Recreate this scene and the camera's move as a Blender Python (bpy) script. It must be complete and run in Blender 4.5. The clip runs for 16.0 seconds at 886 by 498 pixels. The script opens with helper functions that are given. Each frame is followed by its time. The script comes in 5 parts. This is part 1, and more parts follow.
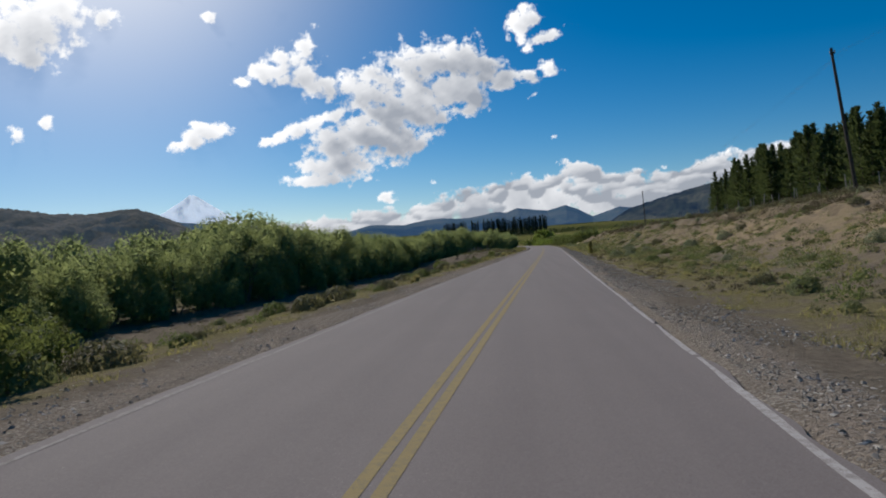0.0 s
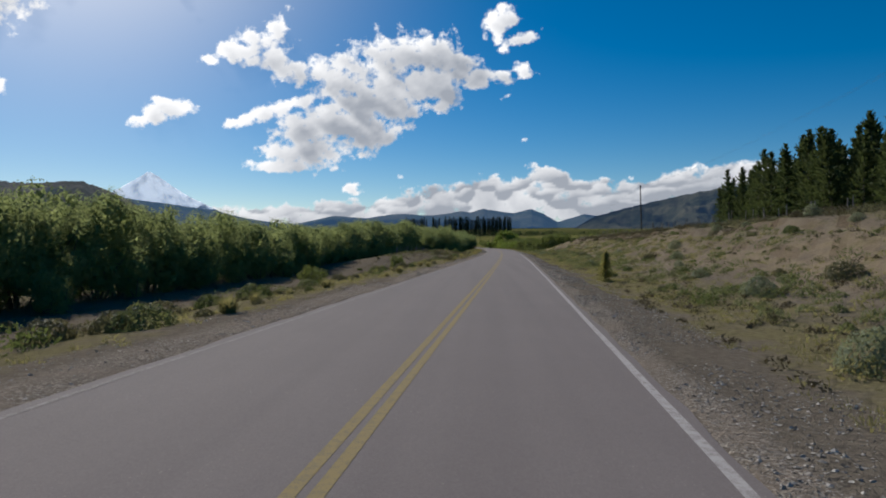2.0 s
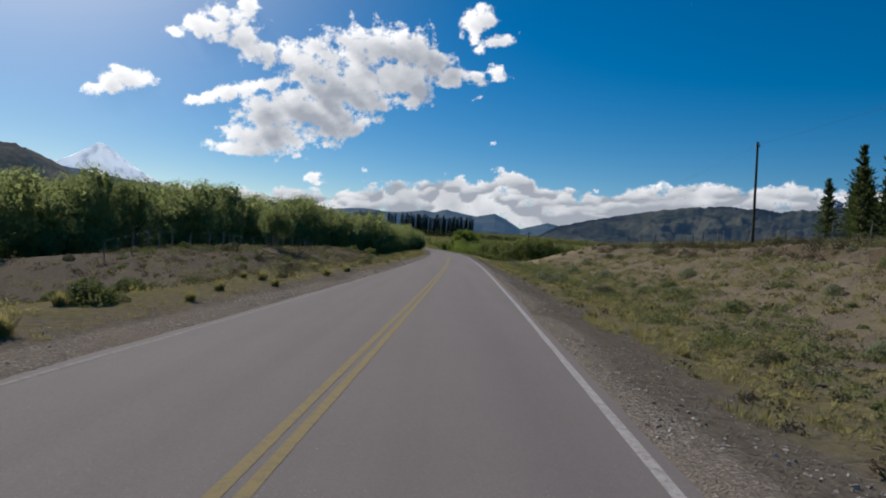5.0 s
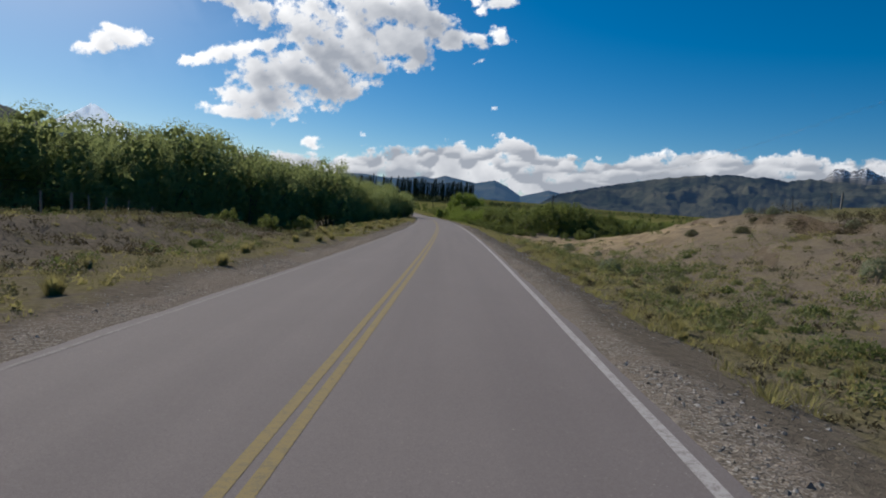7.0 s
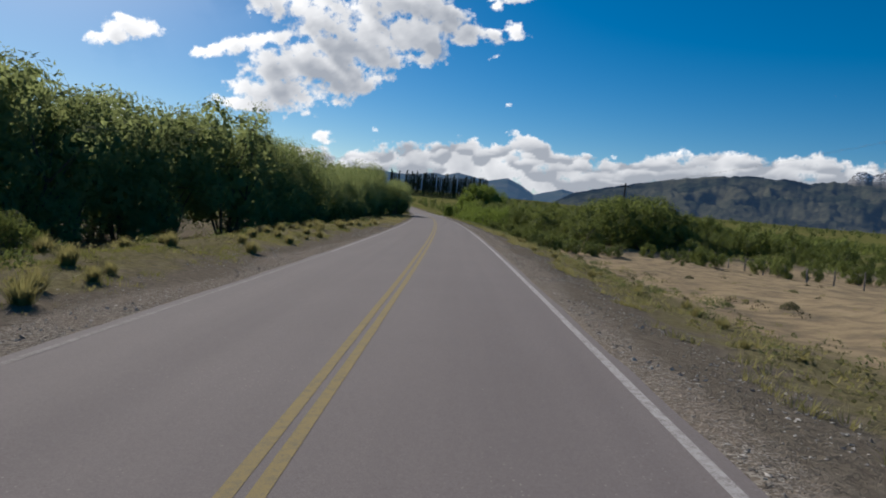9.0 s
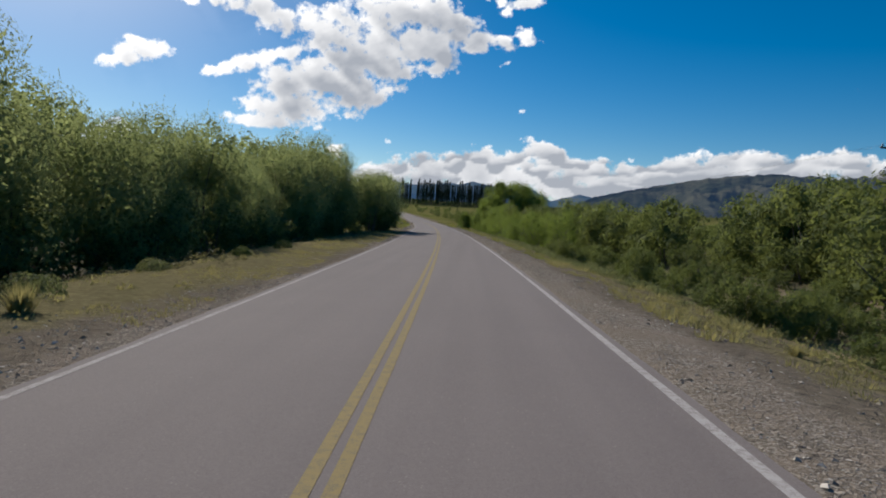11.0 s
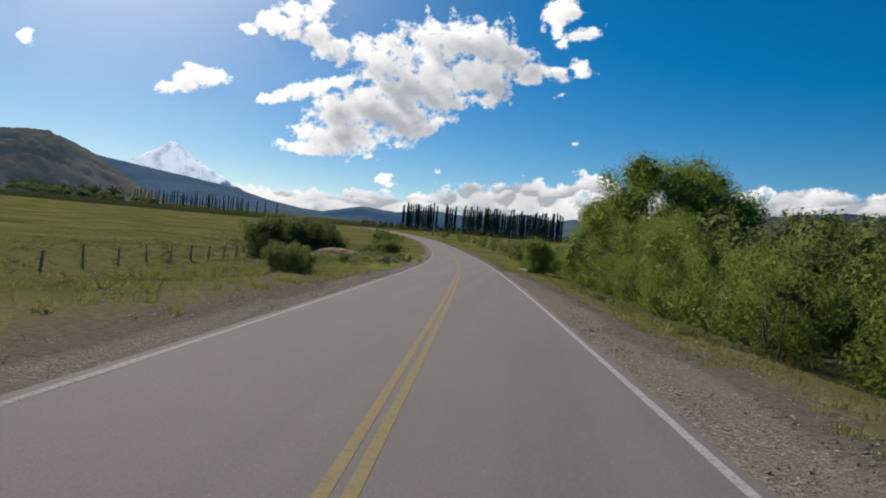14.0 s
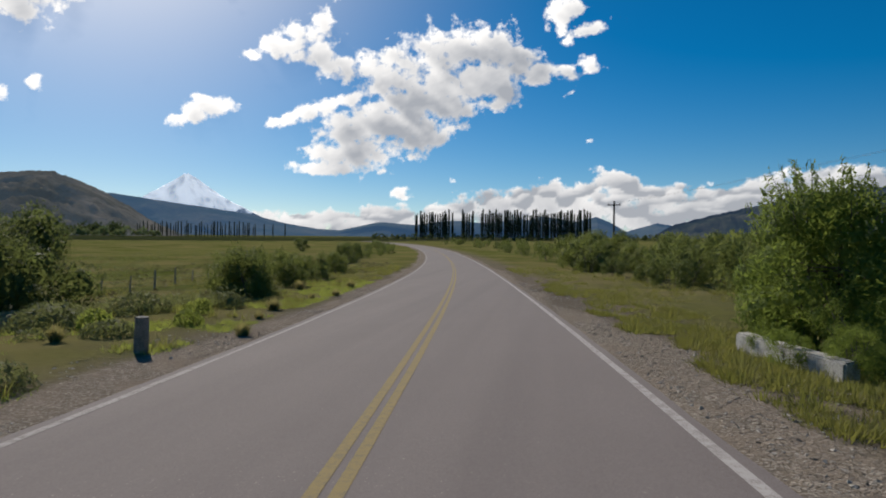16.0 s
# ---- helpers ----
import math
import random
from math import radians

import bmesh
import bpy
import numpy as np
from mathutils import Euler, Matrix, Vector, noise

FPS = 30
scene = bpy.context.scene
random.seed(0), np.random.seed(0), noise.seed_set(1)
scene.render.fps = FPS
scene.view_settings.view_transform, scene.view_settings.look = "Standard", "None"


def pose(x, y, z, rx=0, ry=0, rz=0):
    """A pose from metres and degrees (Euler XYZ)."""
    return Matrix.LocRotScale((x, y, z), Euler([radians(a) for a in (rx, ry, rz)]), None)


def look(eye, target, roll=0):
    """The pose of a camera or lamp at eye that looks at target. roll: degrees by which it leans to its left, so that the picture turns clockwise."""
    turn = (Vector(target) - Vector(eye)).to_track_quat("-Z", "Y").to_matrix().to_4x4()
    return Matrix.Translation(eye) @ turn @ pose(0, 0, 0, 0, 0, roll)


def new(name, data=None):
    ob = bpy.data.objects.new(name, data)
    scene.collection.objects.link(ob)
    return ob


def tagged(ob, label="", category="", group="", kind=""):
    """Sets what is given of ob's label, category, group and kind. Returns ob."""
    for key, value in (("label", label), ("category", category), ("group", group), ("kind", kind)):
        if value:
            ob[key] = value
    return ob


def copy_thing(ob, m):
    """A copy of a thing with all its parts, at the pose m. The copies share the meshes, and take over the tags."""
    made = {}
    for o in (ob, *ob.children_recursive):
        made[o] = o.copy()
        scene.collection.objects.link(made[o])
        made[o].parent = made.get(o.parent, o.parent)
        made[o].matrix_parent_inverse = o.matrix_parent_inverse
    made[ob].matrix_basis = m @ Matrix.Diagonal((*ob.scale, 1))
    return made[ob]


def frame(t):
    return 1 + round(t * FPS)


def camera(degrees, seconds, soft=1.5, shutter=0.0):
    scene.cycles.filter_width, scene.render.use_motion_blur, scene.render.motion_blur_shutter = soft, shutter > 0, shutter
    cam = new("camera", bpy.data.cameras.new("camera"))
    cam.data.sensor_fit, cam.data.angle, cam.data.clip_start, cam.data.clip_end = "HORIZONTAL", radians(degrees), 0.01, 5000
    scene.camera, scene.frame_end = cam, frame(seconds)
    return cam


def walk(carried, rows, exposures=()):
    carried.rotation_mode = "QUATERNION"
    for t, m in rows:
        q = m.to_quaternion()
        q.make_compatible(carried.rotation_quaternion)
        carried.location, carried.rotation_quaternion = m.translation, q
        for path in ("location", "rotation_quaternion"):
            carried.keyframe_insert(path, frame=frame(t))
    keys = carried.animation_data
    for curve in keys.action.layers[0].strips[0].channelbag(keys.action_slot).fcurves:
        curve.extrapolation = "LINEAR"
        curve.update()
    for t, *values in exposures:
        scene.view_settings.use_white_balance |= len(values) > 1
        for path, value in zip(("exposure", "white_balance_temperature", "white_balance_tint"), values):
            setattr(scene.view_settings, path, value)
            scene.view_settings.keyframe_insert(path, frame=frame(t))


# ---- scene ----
cam = camera(66.0, 16.0, soft=1.9)

# seconds, x, y, z, tilt, lean, turn
PATH = [
    (0, 1.34, -0.06, 1.578, 90.04, 4.15, 6.30),
    (0.5, 2.02, 13.42, 1.657, 89.98, 6.21, 4.28),
    (1, 2.64, 26.90, 1.693, 89.84, 6.58, 4.28),
    (1.5, 3.27, 40.39, 1.658, 89.73, 3.17, 4.19),
    (2, 4.05, 53.87, 1.701, 89.68, 0.37, 3.26),
    (2.5, 4.78, 67.35, 1.703, 89.67, -0.88, 3.18),
    (3, 5.41, 80.84, 1.705, 90.05, 3.13, 2.83),
    (3.5, 6.01, 94.32, 1.706, 90.54, 0.07, 2.17),
    (6, 8.56, 161.79, 1.790, 88.34, -5.04, -0.20),
    (6.5, 8.90, 175.30, 1.812, 87.46, -5.67, -0.22),
    (7, 9.20, 188.80, 1.831, 86.98, -4.65, -0.09),
    (7.5, 9.46, 202.30, 1.839, 86.86, -3.32, 0.26),
    (8, 9.65, 215.80, 1.833, 86.43, -3.13, 0.40),
    (8.5, 9.83, 229.31, 1.831, 86.15, -4.00, 0.63),
    (9, 9.92, 242.81, 1.827, 86.66, -5.63, 0.90),
    (11.5, 8.99, 310.33, 1.778, 87.62, -2.26, 3.11),
    (12, 8.60, 323.83, 1.752, 88.16, -0.24, 3.51),
    (12.5, 8.12, 337.33, 1.739, 88.81, 0.08, 3.87),
    (13, 7.57, 350.82, 1.754, 88.86, -0.98, 4.66),
    (13.5, 6.98, 364.31, 1.735, 89.42, -3.67, 5.27),
    (14, 6.48, 377.81, 1.743, 89.75, -5.28, 6.31),
    (14.5, 5.79, 391.30, 1.731, 89.96, -5.83, 7.25),
    (15, 5.07, 404.79, 1.759, 89.83, -3.55, 7.87),
    (15.5, 4.15, 418.26, 1.775, 90.12, -1.19, 8.02),
    (16, 3.07, 431.73, 1.726, 90.51, -0.54, 8.13),
]
walk(cam, [(t, pose(x, y, z, rx, ry, rz)) for t, x, y, z, rx, ry, rz in PATH], exposures=[(0, -0.03, 6350, 10), (7, -0.01, 6350, 10), (9, 0.06, 6380, 10), (11.5, 0.14, 6500, 10), (14.5, 0.18, 6680, 10), (16, 0.09, 6680, 10)])

# ---- light ----
SUN_AZ, SUN_EL = -35.0, 33.0          # degrees, from +y to the right; above the horizon
world = bpy.data.worlds.new("world")
scene.world = world
world.use_nodes = True
wn = world.node_tree.nodes
sky = wn.new("ShaderNodeTexSky")
sky.sky_type = "NISHITA"
sky.sun_disc = False
sky.sun_elevation = radians(SUN_EL)
sky.sun_rotation = radians(SUN_AZ)
sky.air_density, sky.dust_density, sky.ozone_density, sky.altitude = 0.9, 0.5, 2.0, 1200
wn["Background"].inputs["Strength"].default_value = 0.070
clear = wn.new("ShaderNodeHueSaturation")
clear.inputs["Hue"].default_value = 0.497
clear.inputs["Saturation"].default_value = 1.57
world.node_tree.links.new(sky.outputs["Color"], clear.inputs["Color"])
world.node_tree.links.new(clear.outputs["Color"], wn["Background"].inputs["Color"])

sun_way = Vector((math.sin(radians(SUN_AZ)) * math.cos(radians(SUN_EL)), math.cos(radians(SUN_AZ)) * math.cos(radians(SUN_EL)), math.sin(radians(SUN_EL))))
sun = new("sun", bpy.data.lights.new("sun", "SUN"))
sun.data.energy, sun.data.angle, sun.data.color = 4.4, radians(0.53), (1.0, 0.94, 0.85)
sun.matrix_world = look(sun_way * 100, (0, 0, 0))

# ---- materials ----


def shader(name):
    m = bpy.data.materials.new(name)
    m.use_nodes = True
    nt = m.node_tree
    return m, nt, nt.nodes["Principled BSDF"]


def node(nt, kind, **values):
    n = nt.nodes.new(kind)
    for key, value in values.items():
        n.inputs[key].default_value = value
    return n


def coords(nt):
    return nt.nodes.new("ShaderNodeTexCoord").outputs["Object"]


def noise_of(nt, scale, detail=4.0, rough=0.55, vec=None):
    n = node(nt, "ShaderNodeTexNoise", Scale=scale, Detail=detail, Roughness=rough)
    nt.links.new(vec or coords(nt), n.inputs["Vector"])
    return n.outputs["Fac"]


def span(nt, value, lo, hi, a=0.0, b=1.0):
    n = node(nt, "ShaderNodeMapRange")
    n.inputs[1].default_value, n.inputs[2].default_value, n.inputs[3].default_value, n.inputs[4].default_value = lo, hi, a, b
    nt.links.new(value, n.inputs[0])
    return n.outputs[0]


def mix(nt, fac, a, b, how="MIX"):
    n = nt.nodes.new("ShaderNodeMix")
    n.data_type, n.blend_type = "RGBA", how
    for sock, v in ((n.inputs[0], fac), (n.inputs[6], a), (n.inputs[7], b)):
        if hasattr(v, "links"):
            nt.links.new(v, sock)
        elif isinstance(v, (int, float)):
            sock.default_value = v
        else:
            sock.default_value = (*v, 1.0)
    return n.outputs[2]


def maths(nt, how, a, b=0.0):
    n = nt.nodes.new("ShaderNodeMath")
    n.operation = how
    for sock, v in ((n.inputs[0], a), (n.inputs[1], b)):
        if hasattr(v, "links"):
            nt.links.new(v, sock)
        else:
            sock.default_value = v
    return n.outputs[0]


def bump(nt, bsdf, height, strength, distance):
    n = node(nt, "ShaderNodeBump", Strength=strength, Distance=distance)
    nt.links.new(height, n.inputs["Height"])
    nt.links.new(n.outputs["Normal"], bsdf.inputs["Normal"])


def speckled(name, dark, light, scale, rough=0.9, relief=0.02, fine=6.0, spread=0.5):
    """A plain rough surface whose colour wanders at two scales."""
    m, nt, b = shader(name)
    big, small = noise_of(nt, scale), noise_of(nt, scale * fine, 6.0, 0.65)
    f = maths(nt, "ADD", maths(nt, "MULTIPLY", big, spread), maths(nt, "MULTIPLY", small, 1 - spread))
    nt.links.new(mix(nt, span(nt, f, 0.35, 0.65), dark, light), b.inputs["Base Color"])
    b.inputs["Roughness"].default_value = rough
    b.inputs["Specular IOR Level"].default_value = 0.25
    bump(nt, b, small, 0.6, relief)
    return m


def leafy(name, dark, light, tint, through_light=0.45, rough=0.7, gloss=0.12):
    """Leaves that let some light through; every leaf and every plant a little different."""
    m, nt, b = shader(name)
    island = nt.nodes.new("ShaderNodeNewGeometry").outputs["Random Per Island"]
    plant = nt.nodes.new("ShaderNodeObjectInfo").outputs["Random"]
    c = mix(nt, span(nt, island, 0, 1, 0.34, 0.66), dark, light)
    c = mix(nt, span(nt, plant, 0, 1, 0.0, 0.55), c, tint)
    c = mix(nt, span(nt, noise_of(nt, 0.9, 2.0), 0.4, 0.65, 0.0, 0.45), c, tint)
    nt.links.new(c, b.inputs["Base Color"])
    b.inputs["Roughness"].default_value = rough
    b.inputs["Specular IOR Level"].default_value = gloss
    tr = nt.nodes.new("ShaderNodeBsdfTranslucent")
    nt.links.new(mix(nt, 0.35, c, (light[0] * 1.6, light[1] * 1.5, light[2])), tr.inputs["Color"])
    mx = node(nt, "ShaderNodeMixShader", Fac=through_light)
    nt.links.new(b.outputs[0], mx.inputs[1])
    nt.links.new(tr.outputs[0], mx.inputs[2])
    nt.links.new(mx.outputs[0], nt.nodes["Material Output"].inputs["Surface"])
    return m


def asphalt():
    m, nt, b = shader("asphalt")
    v = coords(nt)
    grain, patch, long = noise_of(nt, 95, 3, 0.7, v), noise_of(nt, 0.35, 5, 0.6, v), noise_of(nt, 1.7, 4, 0.6, v)
    stretch = nt.nodes.new("ShaderNodeMapping")
    stretch.inputs["Scale"].default_value = (1.3, 0.03, 1)
    nt.links.new(v, stretch.inputs["Vector"])
    tracks = noise_of(nt, 1.0, 3, 0.5, stretch.outputs[0])
    c = mix(nt, span(nt, grain, 0.3, 0.7), (0.138, 0.118, 0.112), (0.222, 0.192, 0.183))
    c = mix(nt, span(nt, patch, 0.35, 0.7, 0, 0.4), c, (0.206, 0.178, 0.169))
    c = mix(nt, span(nt, tracks, 0.42, 0.7, 0, 0.45), c, (0.142, 0.122, 0.119))
    spots = node(nt, "ShaderNodeTexVoronoi", Scale=7.0)
    nt.links.new(v, spots.inputs["Vector"])
    pale = maths(nt, "MULTIPLY", span(nt, spots.outputs["Distance"], 0.05, 0.11, 1, 0), span(nt, long, 0.55, 0.65))
    c = mix(nt, pale, c, (0.30, 0.28, 0.242))
    chips = node(nt, "ShaderNodeTexVoronoi", Scale=26.0)
    nt.links.new(v, chips.inputs["Vector"])
    tone = nt.nodes.new("ShaderNodeSeparateColor")
    nt.links.new(chips.outputs["Color"], tone.inputs[0])
    chip = maths(nt, "MULTIPLY", span(nt, chips.outputs["Distance"], 0.16, 0.24, 1, 0), maths(nt, "MULTIPLY", span(nt, tone.outputs[0], 0.78, 0.84), span(nt, patch, 0.46, 0.60)))
    c = mix(nt, maths(nt, "MULTIPLY", chip, 0.7), c, (0.36, 0.33, 0.288))
    fine = node(nt, "ShaderNodeTexVoronoi", Scale=58.0)
    nt.links.new(v, fine.inputs["Vector"])
    bits = nt.nodes.new("ShaderNodeSeparateColor")
    nt.links.new(fine.outputs["Color"], bits.inputs[0])
    c = mix(nt, maths(nt, "MULTIPLY", span(nt, bits.outputs[1], 0.55, 1.0), 0.11), c, (0.33, 0.30, 0.28))
    c = mix(nt, maths(nt, "MULTIPLY", span(nt, bits.outputs[2], 0.70, 1.0), 0.13), c, (0.075, 0.066, 0.064))
    nt.links.new(c, b.inputs["Base Color"])
    nt.links.new(span(nt, grain, 0.3, 0.7, 0.85, 0.98), b.inputs["Roughness"])
    b.inputs["Specular IOR Level"].default_value = 0.12
    bump(nt, b, grain, 0.5, 0.006)
    return m


def road_paint(name, colour, under, wear=0.5):
    m, nt, b = shader(name)
    v = coords(nt)
    f = maths(nt, "ADD", maths(nt, "MULTIPLY", noise_of(nt, 9, 5, 0.7, v), 0.55), maths(nt, "MULTIPLY", noise_of(nt, 70, 3, 0.7, v), 0.45))
    nt.links.new(mix(nt, span(nt, f, wear, wear + 0.12), colour, under), b.inputs["Base Color"])
    b.inputs["Roughness"].default_value = 0.9
    b.inputs["Specular IOR Level"].default_value = 0.1
    bump(nt, b, noise_of(nt, 95, 3, 0.7, v), 0.4, 0.004)
    return m


def earth():
    """The open ground: bare earth, gravel, dry grass, sand and green pasture, laid out by the sheet's own layers."""
    m, nt, b = shader("earth")
    v = coords(nt)

    def layer(name):
        a = nt.nodes.new("ShaderNodeAttribute")
        a.attribute_name = name
        return a.outputs["Fac"]

    big, mid, small, tiny = noise_of(nt, 0.09, 5, 0.6, v), noise_of(nt, 0.8, 6, 0.65, v), noise_of(nt, 6.0, 5, 0.7, v), noise_of(nt, 40.0, 3, 0.7, v)
    soil = mix(nt, span(nt, small, 0.3, 0.7), (0.112, 0.094, 0.074), (0.222, 0.186, 0.142))
    stones = node(nt, "ShaderNodeTexVoronoi", Scale=34.0)
    nt.links.new(v, stones.inputs["Vector"])
    cell = nt.nodes.new("ShaderNodeSeparateColor")
    nt.links.new(stones.outputs["Color"], cell.inputs[0])
    stony = mix(nt, span(nt, cell.outputs[0], 0.45, 1.0), (0.170, 0.142, 0.114), (0.42, 0.375, 0.318))
    rocks = node(nt, "ShaderNodeTexVoronoi", Scale=25.0)
    nt.links.new(v, rocks.inputs["Vector"])
    lump = nt.nodes.new("ShaderNodeSeparateColor")
    nt.links.new(rocks.outputs["Color"], lump.inputs[0])
    stony = mix(nt, maths(nt, "MULTIPLY", span(nt, lump.outputs[1], 0.80, 0.88), span(nt, rocks.outputs["Distance"], 0.30, 0.22)), stony, (0.46, 0.42, 0.36))
    stony = mix(nt, span(nt, mid, 0.42, 0.62, 0, 0.7), stony, (0.245, 0.198, 0.156))
    stony = mix(nt, span(nt, tiny, 0.35, 0.65, 0, 0.45), stony, (0.175, 0.146, 0.118))
    dry = mix(nt, span(nt, small, 0.3, 0.7), (0.108, 0.096, 0.050), (0.245, 0.208, 0.112))
    sand = mix(nt, span(nt, mid, 0.3, 0.7), (0.255, 0.188, 0.112), (0.400, 0.308, 0.192))
    green = mix(nt, span(nt, mid, 0.3, 0.7), (0.050, 0.068, 0.014), (0.128, 0.140, 0.036))
    green = mix(nt, span(nt, big, 0.40, 0.60, 0, 0.8), green, (0.205, 0.170, 0.075))
    green = mix(nt, span(nt, noise_of(nt, 0.022, 4, 0.6, v), 0.45, 0.6, 0, 0.6), green, (0.140, 0.142, 0.044))
    c = mix(nt, maths(nt, "MULTIPLY", layer("sand"), span(nt, mid, 0.25, 0.55)), soil, sand)
    c = mix(nt, span(nt, maths(nt, "ADD", layer("dry"), maths(nt, "MULTIPLY", maths(nt, "SUBTRACT", mid, 0.5), 1.8)), 0.3, 0.7), c, dry)
    lie = nt.nodes.new("ShaderNodeSeparateXYZ")
    nt.links.new(nt.nodes.new("ShaderNodeNewGeometry").outputs["True Normal"], lie.inputs[0])
    c = mix(nt, span(nt, lie.outputs[2], 0.90, 0.72, 0, 0.8), c, mix(nt, span(nt, small, 0.3, 0.7), (0.060, 0.045, 0.031), (0.155, 0.112, 0.073)))
    c = mix(nt, layer("green"), c, green)
    c = mix(nt, span(nt, maths(nt, "ADD", layer("gravel"), maths(nt, "MULTIPLY", maths(nt, "SUBTRACT", small, 0.5), 1.0)), 0.3, 0.7), c, stony)
    nt.links.new(c, b.inputs["Base Color"])
    b.inputs["Roughness"].default_value = 0.95
    b.inputs["Specular IOR Level"].default_value = 0.0
    h = maths(nt, "ADD", maths(nt, "MULTIPLY", small, 1.0), maths(nt, "MULTIPLY", tiny, 0.35))
    h = maths(nt, "ADD", h, maths(nt, "MULTIPLY", layer("gravel"), maths(nt, "MULTIPLY", span(nt, rocks.outputs["Distance"], 0.0, 0.45, 1, 0), 0.10)))
    bump(nt, b, h, 0.8, 0.10)
    return m


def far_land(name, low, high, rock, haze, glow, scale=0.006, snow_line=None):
    """Far land; the air haze before it is put into the material as a faint emission."""
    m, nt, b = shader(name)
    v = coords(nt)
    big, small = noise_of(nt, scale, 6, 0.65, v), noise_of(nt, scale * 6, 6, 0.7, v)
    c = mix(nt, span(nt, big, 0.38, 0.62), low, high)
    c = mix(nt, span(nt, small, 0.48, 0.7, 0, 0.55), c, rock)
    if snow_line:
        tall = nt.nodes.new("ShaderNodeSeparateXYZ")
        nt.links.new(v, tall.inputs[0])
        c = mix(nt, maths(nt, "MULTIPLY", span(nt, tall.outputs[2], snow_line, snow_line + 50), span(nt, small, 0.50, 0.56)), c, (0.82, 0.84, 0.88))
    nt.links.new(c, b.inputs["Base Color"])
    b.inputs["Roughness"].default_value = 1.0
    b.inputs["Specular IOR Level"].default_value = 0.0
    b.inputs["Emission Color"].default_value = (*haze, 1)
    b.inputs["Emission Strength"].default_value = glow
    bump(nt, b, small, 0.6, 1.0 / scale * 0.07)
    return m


ASPHALT = asphalt()
EARTH = earth()
YELLOW = road_paint("yellow_paint", (0.270, 0.208, 0.096), (0.195, 0.162, 0.105), 0.48)
WHITE = road_paint("white_paint", (0.40, 0.375, 0.36), (0.24, 0.215, 0.20), 0.47)
WORN_WHITE = road_paint("worn_white_paint", (0.36, 0.335, 0.32), (0.22, 0.198, 0.185), 0.45)
FADED_WHITE = road_paint("faded_white_paint", (0.27, 0.248, 0.235), (0.185, 0.163, 0.15), 0.44)
BARK = speckled("bark", (0.060, 0.050, 0.041), (0.20, 0.168, 0.135), 3.0)
OLD_WOOD = speckled("old_wood", (0.13, 0.115, 0.10), (0.34, 0.31, 0.27), 5.0)
POLE_WOOD = speckled("pole_wood", (0.035, 0.028, 0.023), (0.10, 0.08, 0.065), 3.0)
CONCRETE = speckled("concrete", (0.27, 0.255, 0.235), (0.52, 0.495, 0.455), 2.5)
LIME_WASH = speckled("lime_wash", (0.16, 0.155, 0.14), (0.55, 0.53, 0.49), 5.0)
IRON = speckled("iron", (0.05, 0.05, 0.05), (0.12, 0.11, 0.10), 12.0, 0.5)
WILLOW = leafy("willow_leaf", (0.142, 0.184, 0.082), (0.294, 0.336, 0.155), (0.204, 0.244, 0.111), 0.62, 0.8, 0.06)
MOSSY = leafy("thicket_leaf", (0.080, 0.114, 0.034), (0.190, 0.220, 0.070), (0.128, 0.155, 0.054), 0.48)
FRESH = leafy("fresh_leaf", (0.084, 0.134, 0.031), (0.212, 0.270, 0.066), (0.142, 0.194, 0.047), 0.58)
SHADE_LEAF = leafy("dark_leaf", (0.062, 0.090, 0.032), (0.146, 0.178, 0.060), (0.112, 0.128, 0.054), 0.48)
NEEDLE = leafy("pine_needle", (0.038, 0.062, 0.026), (0.100, 0.132, 0.050), (0.080, 0.094, 0.040), 0.36)
POPLAR = leafy("poplar_leaf", (0.040, 0.052, 0.028), (0.085, 0.100, 0.050), (0.075, 0.075, 0.050), 0.25)
BROWN_SCRUB = leafy("brown_scrub_leaf", (0.050, 0.042, 0.026), (0.150, 0.120, 0.072), (0.085, 0.075, 0.040), 0.2)
STRAW = leafy("dry_brush", (0.300, 0.240, 0.165), (0.560, 0.475, 0.350), (0.420, 0.345, 0.245), 0.55)
HERB = leafy("herb_leaf", (0.098, 0.126, 0.052), (0.215, 0.236, 0.102), (0.160, 0.172, 0.080), 0.4)
SAGE = leafy("sage_leaf", (0.125, 0.150, 0.088), (0.265, 0.290, 0.180), (0.190, 0.212, 0.128), 0.35)
WEED = leafy("weed_leaf", (0.125, 0.175, 0.036), (0.285, 0.335, 0.082), (0.205, 0.235, 0.064), 0.60)
GREY_SHRUB = leafy("grey_shrub_leaf", (0.085, 0.090, 0.045), (0.200, 0.190, 0.105), (0.130, 0.120, 0.060), 0.3)
GRASS = leafy("grass_blade", (0.141, 0.144, 0.054), (0.356, 0.312, 0.156), (0.183, 0.191, 0.080), 0.48)
MEADOW = leafy("meadow_blade", (0.090, 0.120, 0.025), (0.220, 0.230, 0.060), (0.240, 0.210, 0.085), 0.45)
OLIVE_NEEDLE = leafy("young_pine_needle", (0.140, 0.145, 0.048), (0.300, 0.290, 0.105), (0.220, 0.200, 0.078), 0.62)
# the blue or grey air haze on these hills is painted in as emission
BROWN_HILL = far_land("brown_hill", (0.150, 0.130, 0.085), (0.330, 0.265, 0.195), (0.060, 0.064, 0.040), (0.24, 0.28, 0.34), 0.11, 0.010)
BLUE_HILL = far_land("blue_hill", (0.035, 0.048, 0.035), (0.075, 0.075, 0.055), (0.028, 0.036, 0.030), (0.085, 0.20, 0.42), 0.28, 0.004)
